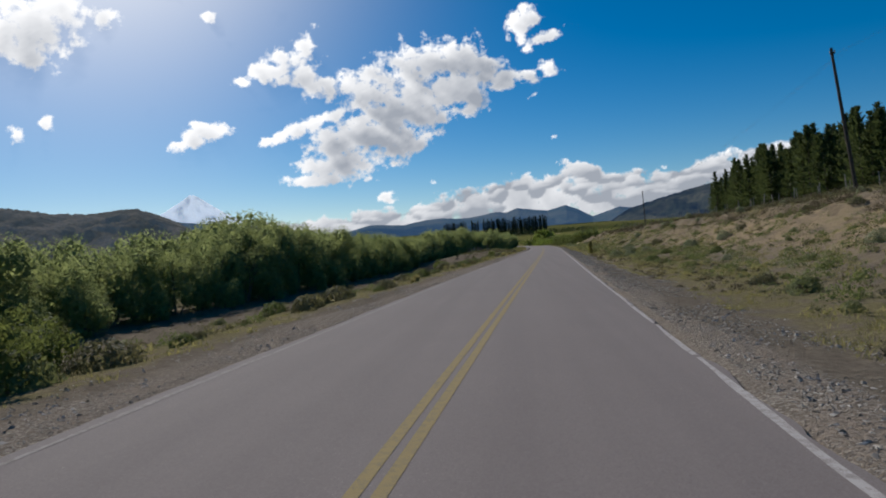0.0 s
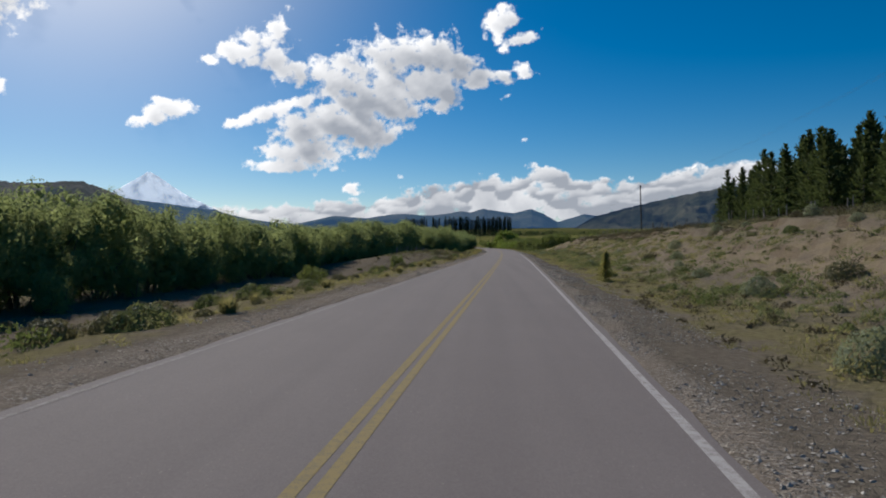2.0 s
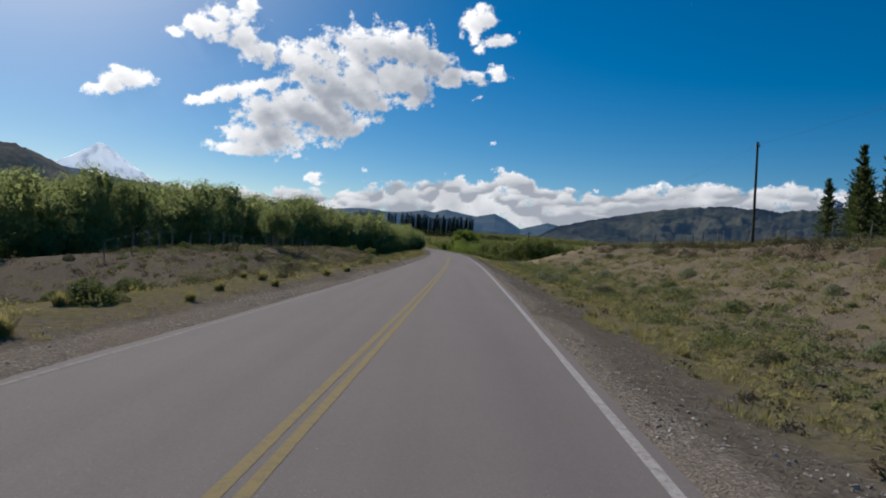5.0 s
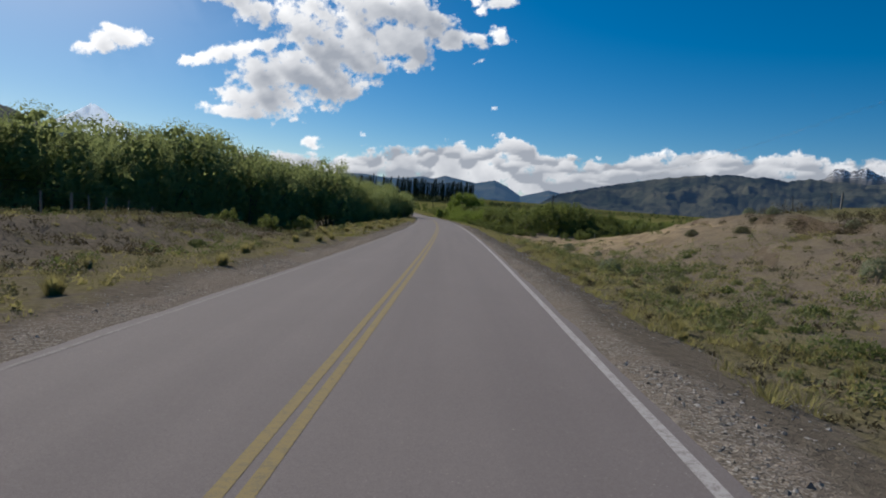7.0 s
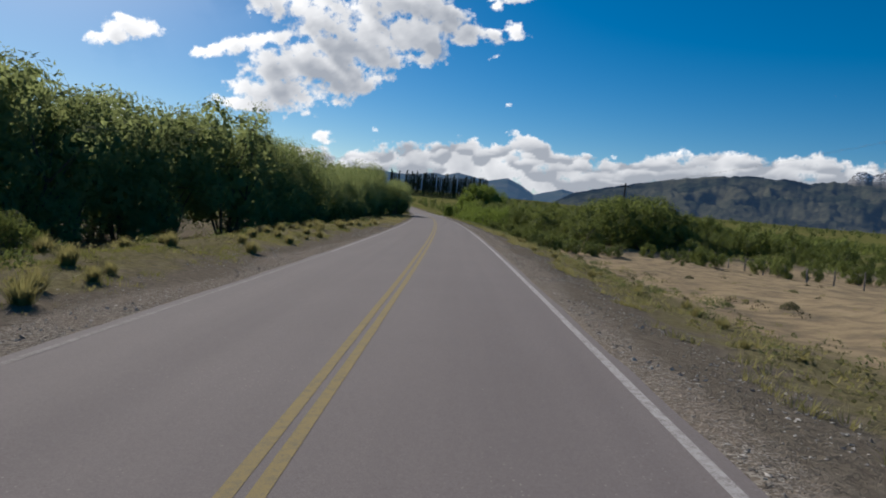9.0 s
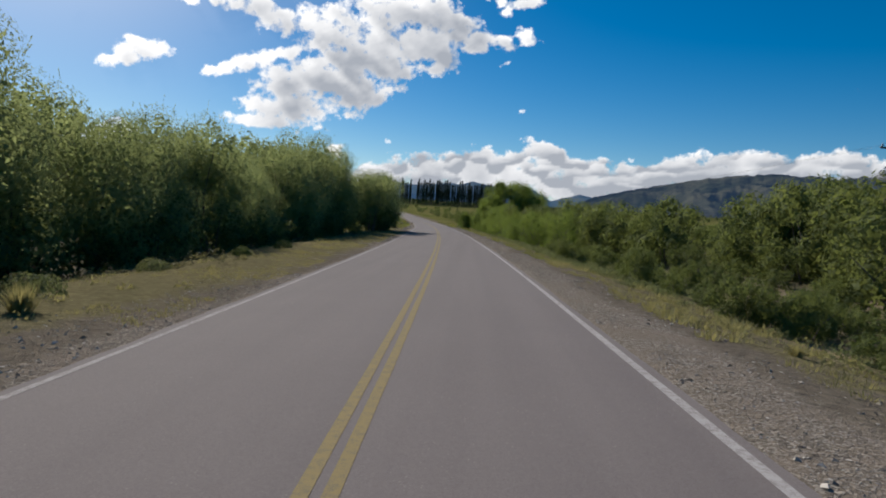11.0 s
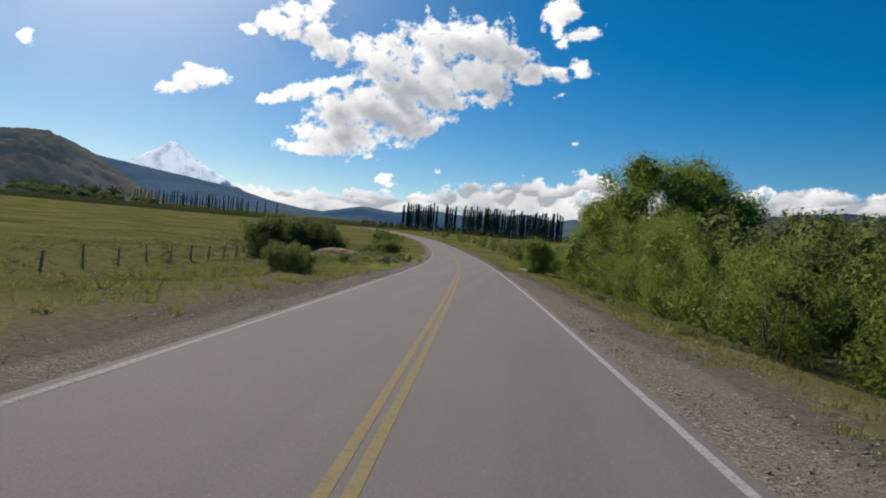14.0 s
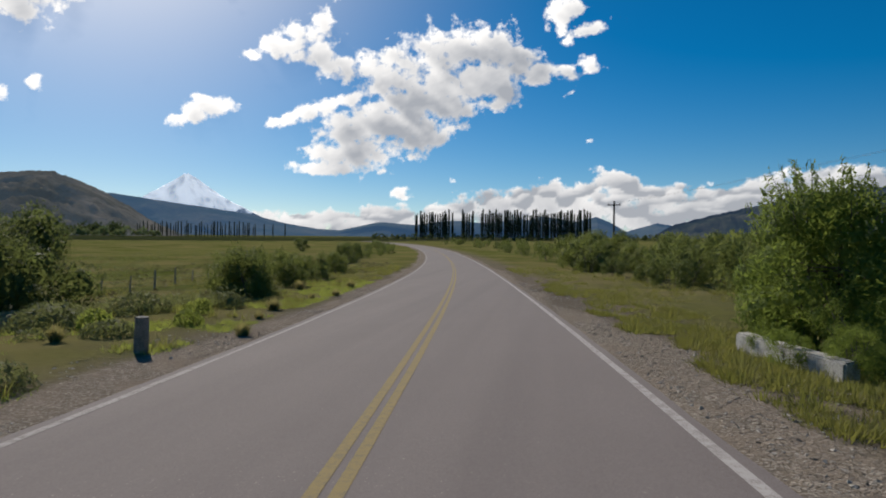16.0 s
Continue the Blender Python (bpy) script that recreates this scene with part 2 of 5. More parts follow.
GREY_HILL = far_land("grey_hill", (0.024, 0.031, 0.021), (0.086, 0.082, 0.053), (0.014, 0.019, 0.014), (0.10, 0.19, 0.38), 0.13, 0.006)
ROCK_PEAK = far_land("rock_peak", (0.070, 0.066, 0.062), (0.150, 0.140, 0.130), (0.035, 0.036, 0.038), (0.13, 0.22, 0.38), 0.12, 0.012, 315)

# ---- the lie of the land ----
HEAD = (9.35206740e-12, -7.07946562e-08, 8.49832046e-05, -7.31496398e-03, -2.60953101)   # the road's turn, degrees, along its length
BANK = (4.30374390e-09, -3.87037231e-06, 1.05020917e-03, -7.33990234e-02, -1.23251914)   # its cross fall
ALONG = np.arange(-160.0, 861.0, 1.0)
turns = np.polyval(HEAD, np.clip(ALONG, 0, 432)) + 0.046 * np.clip(ALONG - 432, 0, None)
ROAD_X = np.cumsum(-np.sin(np.radians(turns)))
ROAD_Y = np.cumsum(np.cos(np.radians(turns)))
ROAD_X, ROAD_Y = ROAD_X - ROAD_X[160], ROAD_Y - ROAD_Y[160]


def rise(d):
    return np.where(d < 115, 0.00012 * np.clip(d, 0, None) ** 2, 1.587 + 0.0276 * (d - 115))


def smooth(a, b, x):
    k = np.clip((np.asarray(x, float) - a) / (b - a), 0, 1)
    return k * k * (3 - 2 * k)


def bank_at(s):
    return np.tan(np.radians(np.polyval(BANK, np.clip(s, 0, 432)))) * (1 - smooth(432, 480, s))


def fbm(x, y, seed=0, octaves=4):
    """Smooth noise on arrays, about -0.5 to 0.5."""
    total, size = np.zeros(np.shape(x)), 0.5
    table = np.random.RandomState(seed).rand(256, 256)
    for _ in range(octaves):
        i, j = np.floor(x).astype(int), np.floor(y).astype(int)
        u, w = x - i, y - j
        u, w = u * u * (3 - 2 * u), w * w * (3 - 2 * w)
        a, b = table[i % 256, j % 256], table[(i + 1) % 256, j % 256]
        c, d = table[i % 256, (j + 1) % 256], table[(i + 1) % 256, (j + 1) % 256]
        total = total + size * ((a * (1 - u) + b * u) * (1 - w) + (c * (1 - u) + d * u) * w - 0.5)
        x, y, size = x * 2.03 + 11.7, y * 2.03 + 5.3, size * 0.5
    return total


def land(x, y):
    """The height of the ground, and where that place lies along (s) and beside (o) the road."""
    x, y = np.asarray(x, float), np.asarray(y, float)
    s = np.interp(y, ROAD_Y, ALONG)
    beside = (x - np.interp(y, ROAD_Y, ROAD_X)) * np.cos(np.radians(np.interp(s, ALONG, turns)))
    far = np.hypot(np.clip(np.abs(beside) - 60, 0, None) * 0.9, np.clip(y - 432, 0, None))
    z = rise(far)
    near = 1 - smooth(3.6, 7.0, np.abs(beside))
    z = z + np.clip(beside, -7, 7) * bank_at(s) * near
    left = smooth(5.5, 20, -beside) * (-2.7 + 1.3 * smooth(330, 400, s) + 1.4 * smooth(470, 560, s))
    bank_part = smooth(160, 182, s) * (1 - smooth(230, 250, s))
    lip = -beside + 2.6 * fbm(x / 7, y / 7, 16, 3)
    left = np.where(beside < 0, left * (1 - bank_part) + bank_part * np.interp(lip, (5.5, 7, 10, 12.4, 13.6, 19, 26, 40), (0, -0.25, -0.40, -0.10, 0.32, 0.15, -0.9, -2.7)), 0)
    ledge = beside + 3.2 * fbm(x / 9, y / 9, 12, 3) * smooth(14, 18, beside) * (1 - smooth(30, 40, beside))
    cut = np.interp(ledge, (4, 6, 9, 12, 15, 18, 20.2, 21.3, 22.5, 30, 60, 120, 400), (0, -0.30, -0.25, 0.10, 0.75, 1.75, 2.25, 3.15, 3.35, 4.3, 7, 10, 10))
    fade = 1 - smooth(235, 285, s + 0.25 * np.clip(beside - 20, 0, None) * -1)
    right = cut * fade + (1 - fade) * smooth(5, 12, beside) * (-1.0 + 1.0 * smooth(400, 470, s))
    z = z + np.where(beside < 0, left, right)
    rough = smooth(4.2, 8, np.abs(beside)) * (1 - smooth(700, 1200, far))
    worn = smooth(11, 16, beside) * (1 - smooth(20.5, 22.5, ledge)) * fade
    lumps = worn * (1.7 * np.abs(fbm(x / 3.6, y / 5.0, 5, 3)) + 0.9 * np.abs(fbm(x / 1.1, y / 1.6, 6, 2)))
    lumps = lumps + 0.7 * bank_part * smooth(8, 11, -beside) * (1 - smooth(15, 19, -beside)) * np.abs(fbm(x / 2.2, y / 2.6, 18, 3))
    z = z + rough * (0.9 * fbm(x / 9, y / 9, 3, 3) * (0.35 + 0.65 * smooth(8, 16, beside)) + 0.34 * fbm(x / 1.7, y / 1.7, 4, 3) + lumps)
    return z, s, beside


def at(s, o):
    """World x, y at s metres along the road and o metres to the right of its middle."""
    a = math.radians(float(np.interp(s, ALONG, turns)))
    return float(np.interp(s, ALONG, ROAD_X)) + o * math.cos(a), float(np.interp(s, ALONG, ROAD_Y)) + o * math.sin(a)


def spot(s, o, sink=0.05):
    x, y = at(s, o)
    return x, y, float(land(x, y)[0]) - sink


def mesh_of(name, verts, faces, material, smooth_faces=False):
    me = bpy.data.meshes.new(name)
    verts = np.asarray(verts, np.float32)
    if isinstance(faces, np.ndarray):
        n, k = faces.shape
        me.vertices.add(len(verts))
        me.vertices.foreach_set("co", verts.ravel())
        me.loops.add(n * k)
        me.loops.foreach_set("vertex_index", faces.astype(np.int32).ravel())
        me.polygons.add(n)
        me.polygons.foreach_set("loop_start", np.arange(0, n * k, k, dtype=np.int32))
        me.update(calc_edges=True)
    else:
        me.from_pydata(verts.tolist(), [], faces)
    me.polygons.foreach_set("use_smooth", np.full(len(me.polygons), bool(smooth_faces)))
    me.materials.append(material)
    return me


def part(name, data, parent, label=""):
    ob = new(name, data)
    ob.parent = parent
    return tagged(ob, label)


def grid_faces(rows, cols):
    i = (np.arange(rows - 1)[:, None] * cols + np.arange(cols - 1)[None, :]).ravel()
    return np.stack([i, i + 1, i + cols + 1, i + cols], 1)


# ---- ground: one sheet to the horizon ----
near_o = np.concatenate([np.arange(0, 3.2, 0.8), (3.4, 3.7, 4.0, 4.3, 4.7), np.arange(5.2, 30, 0.8), np.geomspace(30, 4600, 46)])
side = np.concatenate([-near_o[:0:-1], near_o])
lines = np.concatenate([-np.geomspace(3500, 70, 16), np.arange(-60, 520, 1.4), np.geomspace(520, 4800, 90)])
gy, go = np.meshgrid(lines, side, indexing="ij")
gx = np.interp(gy, ROAD_Y, ROAD_X) + go
gz, gs, gb = land(gx, gy)
gz = gz - 0.012 - 0.25 * (np.abs(gb) < 3.22)
me = mesh_of("ground", np.stack([gx, gy, gz], -1).reshape(-1, 3), grid_faces(len(lines), len(side)), EARTH, True)
out = np.abs(gb)
layers = {
    "gravel": (1 - smooth(3.8, 4.9, out + 0.8 * (gb < 0) * smooth(240, 310, gs) * (1 - smooth(372, 385, gs)) - (0.7 * smooth(240, 330, gs) * (1 - smooth(441, 456, gs)) - 0.3) * (gb > 0) + 1.8 * fbm(gx / 3, gy / 5, 8, 3))) * smooth(3.0, 3.5, out),
    "sand": smooth(9 - 1.5 * smooth(215, 240, gs), 13 - 3.5 * smooth(215, 240, gs), gb) * (1 - smooth(19.0, 22.0, gb - 24 * smooth(245, 280, gs))) * (1 - smooth(310, 345, gs)) * (0.24 + 0.76 * smooth(222, 246, gs) + 0.5 * (1 - smooth(55, 110, gs)) * smooth(12, 15, gb)),
    "dry": np.clip(0.25 * smooth(4.6, 6.2, out) + 0.45 * smooth(20, 23, gb) + 0.6 * (gb < 0) * smooth(300, 320, gs) * (1 - smooth(374, 384, gs)) * smooth(3.5, 4.3, out) + 0.42 * (1 - smooth(8, 12, out)) * smooth(4.2, 5.4, out - 1.1 * (gb > 0)), 0, 1) * (1 - 0.45 * smooth(10, 20, -gb) * (1 - smooth(385, 410, gs))) * (1 - 0.9 * smooth(8.6, 10.5, gb) * smooth(225, 245, gs) * (1 - smooth(318, 340, gs))),
    "green": np.clip(0.6 * smooth(36, 48, -gb) + 0.5 * smooth(21.5, 25, gb) * (1 - smooth(235, 262, gs)) + smooth(370, 400, gs) * smooth(6.0, 9.5, -gb + smooth(412, 430, gs) * (2.7 + 2.4 * fbm(gx / 2.2, gy / 2.2, 9, 3))) * 0.85 + smooth(305, 335, gs - 30 * smooth(12, 18, gb)) * smooth(7.0, 10, gb + smooth(425, 445, gs) * (1.8 + 3.0 * fbm(gx / 2.2, gy / 2.2, 10, 3))) * 0.75 + smooth(40, 90, np.hypot(np.clip(out - 60, 0, None), np.clip(gy - 432, 0, None))) * 0.6 * (1 - 0.8 * (gb > 0) * (1 - smooth(420, 700, gy))), 0, 1),
}
for key, value in layers.items():
    me.attributes.new(key, "FLOAT", "POINT").data.foreach_set("value", value.astype(np.float32).ravel())
ground = tagged(new("ground", me), "dry brown earth and pasture with gravel verges", "ground", kind="structure")

# ---- road ----


def ribbon(o_left, o_right, s0, s1, lift, step=1.0, wobble=0.0, seed=0, broken=0.0):
    """A strip that follows the road, with frayed edges where wobble is given."""
    s = np.arange(s0, s1 + step, step)
    cols = np.linspace(0, 1, 9 if o_right - o_left > 1 else 2)
    fray = wobble * np.stack([fbm(s * 0.55, s * 0 + seed, 21, 4), fbm(s * 0.55, s * 0 + seed + 7.3, 22, 4)], 1) * 2
    fray[:, 1] += broken * (np.clip(fbm(s * 2.3, s * 0 + seed, 24, 4) - 0.05, -0.5, 0.5) - 0.5) * (1 - smooth(30, 46, s))
    o = (o_left + fray[:, :1]) * (1 - cols) + (o_right + fray[:, 1:]) * cols
    a = np.radians(np.interp(s, ALONG, turns))[:, None]
    x = np.interp(s, ALONG, ROAD_X)[:, None] + o * np.cos(a)
    y = np.interp(s, ALONG, ROAD_Y)[:, None] + o * np.sin(a)
    z = rise(np.interp(s, ALONG, ROAD_Y) - 432)[:, None] + o * bank_at(s)[:, None] + lift
    return np.stack([x, y, z], -1).reshape(-1, 3), grid_faces(len(s), len(cols))


v, f = ribbon(-3.38, 3.38, -120, 850, 0.0, 0.25, 0.07, 3, 0.22)
n = len(v) // 9
# the pavement has an edge some centimetres thick
drop = v.reshape(n, 9, 3)[:, (0, 8)].copy()
drop[:, :, 2] -= 0.22
v = np.concatenate([v, drop.reshape(-1, 3)])
i = np.arange(n - 1)
f = np.concatenate([f, np.stack([9 * n + 2 * i, i * 9, i * 9 + 9, 9 * n + 2 * i + 2], 1), np.stack([i * 9 + 8, 9 * n + 2 * i + 1, 9 * n + 2 * i + 3, i * 9 + 17], 1)])
road = tagged(new("road", mesh_of("road", v, f, ASPHALT)), "worn grey asphalt two-lane road with crumbling edges", "road", kind="structure")
for o in (-0.125, 0.065):
    part("yellow_line", mesh_of("yellow_line", *ribbon(o, o + 0.115, -120, 850, 0.003, 1.0, 0.006, o * 10), YELLOW), road, "faded yellow centre line")
part("white_line", mesh_of("white_line", *ribbon(-3.24, -3.16, -120, 268, 0.003, 0.5, 0.03, 5), FADED_WHITE), road, "faded, almost lost white edge line")
part("white_line", mesh_of("white_line", *ribbon(-3.25, -3.15, 268, 850, 0.003, 0.5, 0.02, 5), WORN_WHITE), road, "worn white edge line")
part("white_line", mesh_of("white_line", *ribbon(3.13, 3.25, 30, 850, 0.003, 1.0, 0.012, 9), WHITE), road, "worn white edge line")
for s0, s1 in ((-120, 9.4), (9.7, 13.2), (13.5, 17.0), (17.2, 30)):
    part("white_line", mesh_of("white_line", *ribbon(3.13, 3.22, s0, s1, 0.003, 0.25, 0.06, s0), WHITE), road, "broken white edge line")

# ---- plants ----


def leaf_cloud(rng, centres, along, length, width, facing=None):
    """Pointed leaves, one folded blade each, lying along the given directions."""
    n = len(centres)
    along = along / np.linalg.norm(along, axis=1, keepdims=True)
    across = np.cross(along, rng.normal(size=(n, 3)) if facing is None else facing + rng.normal(size=(n, 3)) * 0.2)
    across /= np.linalg.norm(across, axis=1, keepdims=True) + 1e-9
    ln = length * rng.uniform(0.6, 1.4, (n, 1))
    wd = width * rng.uniform(0.6, 1.4, (n, 1))
    v = np.stack([centres - along * ln * 0.35 - across * wd * 0.5, centres - along * ln * 0.35 + across * wd * 0.5, centres + along * ln * 0.65], 1)
    return v.reshape(-1, 3), np.arange(3 * n).reshape(n, 3)


def limb(points, radii, sides=6):
    """A tapered, bent tube."""
    p = np.asarray(points, float)
    ways = np.gradient(p, axis=0)
    verts = []
    for c, d, r in zip(p, ways, radii):
        d = d / (np.linalg.norm(d) + 1e-9)
        u = np.cross(d, (0.31, 0.95, 0.02))
        u /= np.linalg.norm(u)
        w = np.cross(d, u)
        for k in range(sides):
            a = 2 * math.pi * k / sides
            verts.append(c + r * (math.cos(a) * u + math.sin(a) * w))
    faces = [(a * sides + k, a * sides + (k + 1) % sides, (a + 1) * sides + (k + 1) % sides, (a + 1) * sides + k) for a in range(len(p) - 1) for k in range(sides)]
    return verts, faces


def joined(pieces):
    verts, faces = [], []
    for v, f in pieces:
        k = len(verts)
        verts.extend(v)
        faces.extend([tuple(i + k for i in q) for q in f])
    return verts, faces


def rooted(name, label, category, group=""):
    return tagged(new(name), label, category, group)


def broad_tree(name, label, seed, height, spread, leaves, leaf_len, leaf_wid, leaf, low=0.12, stems=5, group="", category="tree", lobes=14, puff=0.17, fill=100, clump=0.30, shoots=0.12):
    """A many-stemmed willow-like tree: bent stems under a billowing crown of leafy lobes, with loose shoots at its edge."""
    rng = np.random.RandomState(seed)
    tree = rooted(name, label, category, group)
    c, r = np.zeros((lobes, 3)), np.zeros(lobes)
    for k in range(lobes):
        u = (k + 0.5) / lobes
        z = low + (0.84 - low) * u ** 0.85
        wide = spread * math.sqrt(max(0.05, 1 - ((z - 0.38) / 0.62) ** 2))
        r[k] = puff * height * rng.uniform(0.65, 1.3) * (1.08 - 0.30 * z)
        a = 2.4 * k + rng.uniform(-0.5, 0.5)
        out = max(0.0, wide - r[k] * 0.65) * rng.uniform(0.45, 1.08)
        c[k] = (math.cos(a) * out, math.sin(a) * out, max(z * height, r[k] * 0.55))
    wood = []
    for k in rng.choice(lobes, stems, replace=False):
        foot = np.array([c[k][0] * 0.12, c[k][1] * 0.12, -0.3])
        mid = np.array([c[k][0] * 0.5 + rng.normal() * 0.12, c[k][1] * 0.5 + rng.normal() * 0.12, c[k][2] * 0.6])
        thick = 0.016 * height * rng.uniform(0.6, 1.0)
        wood.append(limb([foot, (foot + mid) / 2 + (rng.normal() * 0.08, rng.normal() * 0.08, 0), mid, c[k]], [thick, thick * 0.8, thick * 0.55, thick * 0.15], 5))
        for q in rng.choice(lobes, 2):
            wood.append(limb([mid, (mid + c[q]) / 2 + (0, 0, 0.1), c[q]], [thick * 0.4, thick * 0.25, thick * 0.08], 3))
    part("trunk", mesh_of("trunk", *joined(wood), BARK, True), tree, "rough dark bark")

    def surface(n):
        """Places on the outside of the lobes, not deep inside another one."""
        pick = rng.choice(lobes, n * 3, p=r ** 2 / (r ** 2).sum())
        way = rng.normal(size=(n * 3, 3))
        way /= np.linalg.norm(way, axis=1, keepdims=True)
        pos = c[pick] + way * r[pick][:, None] * rng.uniform(0.89, 1.05, (n * 3, 1))
        deep = (np.linalg.norm(pos[:, None] - c[None], axis=2) / r[None]).min(axis=1)
        keep = np.flatnonzero((deep > 0.74) & (pos[:, 2] > 0.02))[:n]
        return pos[keep], way[keep]

    pos, way = surface(int(leaves * (1 - shoots)))
    turn = np.cross(way, rng.normal(size=pos.shape)) + np.array([0, 0, 0.25]) + way * 0.18
    sets = [leaf_cloud(rng, pos, turn, leaf_len, leaf_wid, way)]
    base, out = surface(max(4, int(leaves * shoots / 9)))
    lean = out * 0.8 + np.array([0, 0, 0.55]) + rng.normal(size=out.shape) * 0.3
    reach = rng.uniform(0.10, 0.32, (len(base), 1)) * puff * height
    step = rng.rand(len(base), 9, 1)
    pos = (base[:, None] + lean[:, None] * reach[:, None] * step).reshape(-1, 3)
    sets.append(leaf_cloud(rng, pos, np.repeat(lean, 9, 0) + rng.normal(size=pos.shape) * 0.5, leaf_len, leaf_wid))
    # close-set sprays inside each lobe, so that the crown is a body with a lit and a shaded side
    n = int(lobes * fill)
    pick = rng.choice(lobes, n, p=r ** 2 / (r ** 2).sum())
    way = rng.normal(size=(n, 3))
    way /= np.linalg.norm(way, axis=1, keepdims=True)
    pos = c[pick] + way * r[pick][:, None] * rng.uniform(0.50, 0.80, (n, 1))
    deep = (np.linalg.norm(pos[:, None] - c[None], axis=2) / r[None]).min(axis=1)
    keep = (deep > 0.42) & (pos[:, 2] > 0.03)
    pos, way, big = pos[keep], way[keep], r[pick][keep][:, None]
    sets.append(leaf_cloud(rng, pos, np.cross(way, rng.normal(size=way.shape)) + way * 0.2, big * clump, big * clump * 0.8, way))
    verts, faces, k = [], [], 0
    for v, f in sets:
        verts.append(v)
        faces.append(f + k)
        k += len(v)
    part("crown", mesh_of("crown", np.concatenate(verts), np.concatenate(faces), leaf), tree)
    return tree


def pine(seed, height, label, group="pines on the slope", needle=(0.72, 0.30), leaf=None, name="pine_tree", boughs=(6, 10)):
    """A conifer: straight stem, whorls of upturned boughs that shorten to the tip."""
    rng = np.random.RandomState(seed)
    tree = rooted(name, label, "tree", group)
    k_size = height / 15.0
    part("trunk", mesh_of("trunk", *limb([(0, 0, -0.3), (0.05 * k_size, 0, height * 0.5), (0, 0.05 * k_size, height)], [0.017 * height, 0.011 * height, 0.003 * height], 7), BARK, True), tree, "straight brown trunk")
    pos, lie = [], []
    tiers = 30
    for k in range(tiers):
        u = (k + rng.rand()) / tiers
        z = height * (0.06 + 0.92 * u)
        reach = height * 0.25 * (1 - u) ** 0.8 * rng.uniform(0.6, 1.15) + 0.12 * k_size
        for j in range(rng.randint(*boughs)):
            a = rng.uniform(0, 2 * math.pi)
            up = 0.05 + 0.75 * u + rng.normal() * 0.12
            d = np.array([math.cos(a), math.sin(a), up])
            long = reach * rng.uniform(0.45, 1.15)
            for q in range(9):
                w = (q + 1) / 9
                pos.append(np.array([0, 0, z]) + d * long * w + rng.normal(size=3) * 0.10 * (0.5 * k_size + long * 0.3) + (0, 0, 0.12 * long * w * w))
                lie.append(d + rng.normal(size=3) * 0.35 + (0, 0, 0.35))
    part("crown", mesh_of("crown", *leaf_cloud(rng, np.array(pos), np.array(lie), *needle), leaf or NEEDLE), tree)
    return tree


def poplar(seed, height, bare, label):
    rng = np.random.RandomState(seed)
    tree = rooted("poplar_tree", label, "tree", "row of poplars")
    wood = [limb([(0, 0, -0.5), (0, 0, height * 0.6), (0.1, 0, height)], [0.014 * height, 0.008 * height, 0.02], 6)]
    n = int(800 * (1 - bare))
    u = rng.rand(n) ** 0.8
    r = height * 0.045 * (np.clip(1.15 - u, 0, 1) ** 0.5) * (0.35 + 0.65 * np.clip(u * 6, 0, 1)) * np.sqrt(rng.rand(n))
    a = rng.uniform(0, 2 * math.pi, n)
    pos = np.stack([np.cos(a) * r, np.sin(a) * r, height * (0.08 + 0.93 * u)], 1)
    for k in range(14):
        z = height * (0.15 + 0.055 * k)
        b = rng.uniform(0, 2 * math.pi)
        w = height * 0.05
        wood.append(limb([(0, 0, z), (math.cos(b) * w, math.sin(b) * w, z + height * 0.10), (math.cos(b) * w * 1.2, math.sin(b) * w * 1.2, z + height * 0.2)], [0.10, 0.07, 0.03], 4))
    part("trunk", mesh_of("trunk", *joined(wood), BARK, True), tree, "bare upright trunk and branches")
    part("crown", mesh_of("crown", *leaf_cloud(rng, pos, np.stack([np.cos(a) * 0.3, np.sin(a) * 0.3, np.ones(n)], 1), 1.4, 0.55), POPLAR), tree)
    return tree


def cushion(name, label, seed, width, height, leaves, leaf, leaf_len=0.11, group="", spiky=0.6, category="shrub"):
    """A low shrub: short stems under a lumpy cushion of small leaves."""
    rng = np.random.RandomState(seed)
    shrub = rooted(name, label, category, group)
    stems = []
    for k in range(4):
        a = rng.uniform(0, 2 * math.pi)
        e = width * rng.uniform(0.1, 0.25)
        stems.append(limb([(0, 0, -0.1), (math.cos(a) * e * 0.5, math.sin(a) * e * 0.5, height * 0.4), (math.cos(a) * e, math.sin(a) * e, height * 0.6)], [0.02, 0.012, 0.004], 3))
    part("stem", mesh_of("stem", *joined(stems), BARK), shrub)
    d = rng.normal(size=(leaves, 3))
    d[:, 2] = np.abs(d[:, 2]) * 1.1 - 0.12
    d /= np.linalg.norm(d, axis=1, keepdims=True)
    # a dome dented between rounded lumps
    knobs = rng.normal(size=(11, 3))
    knobs[:, 2] = np.abs(knobs[:, 2])
    knobs /= np.linalg.norm(knobs, axis=1, keepdims=True)
    near = (d @ knobs.T).max(axis=1)
    size = (0.72 + 0.30 * np.clip((near - 0.6) / 0.4, 0, 1)) * rng.uniform(0.86, 1.04, leaves)
    pos = d * size[:, None] * np.array([width * 0.5, width * 0.5 * rng.uniform(0.75, 1.1), height])
    pos[:, 2] = np.abs(pos[:, 2])
    lie = np.cross(d, rng.normal(size=(leaves, 3))) + d * 0.25 + (0, 0, spiky * 0.5)
    part("foliage", mesh_of("foliage", *leaf_cloud(rng, pos, lie, leaf_len, leaf_len * 0.5, d), leaf), shrub)
    return shrub


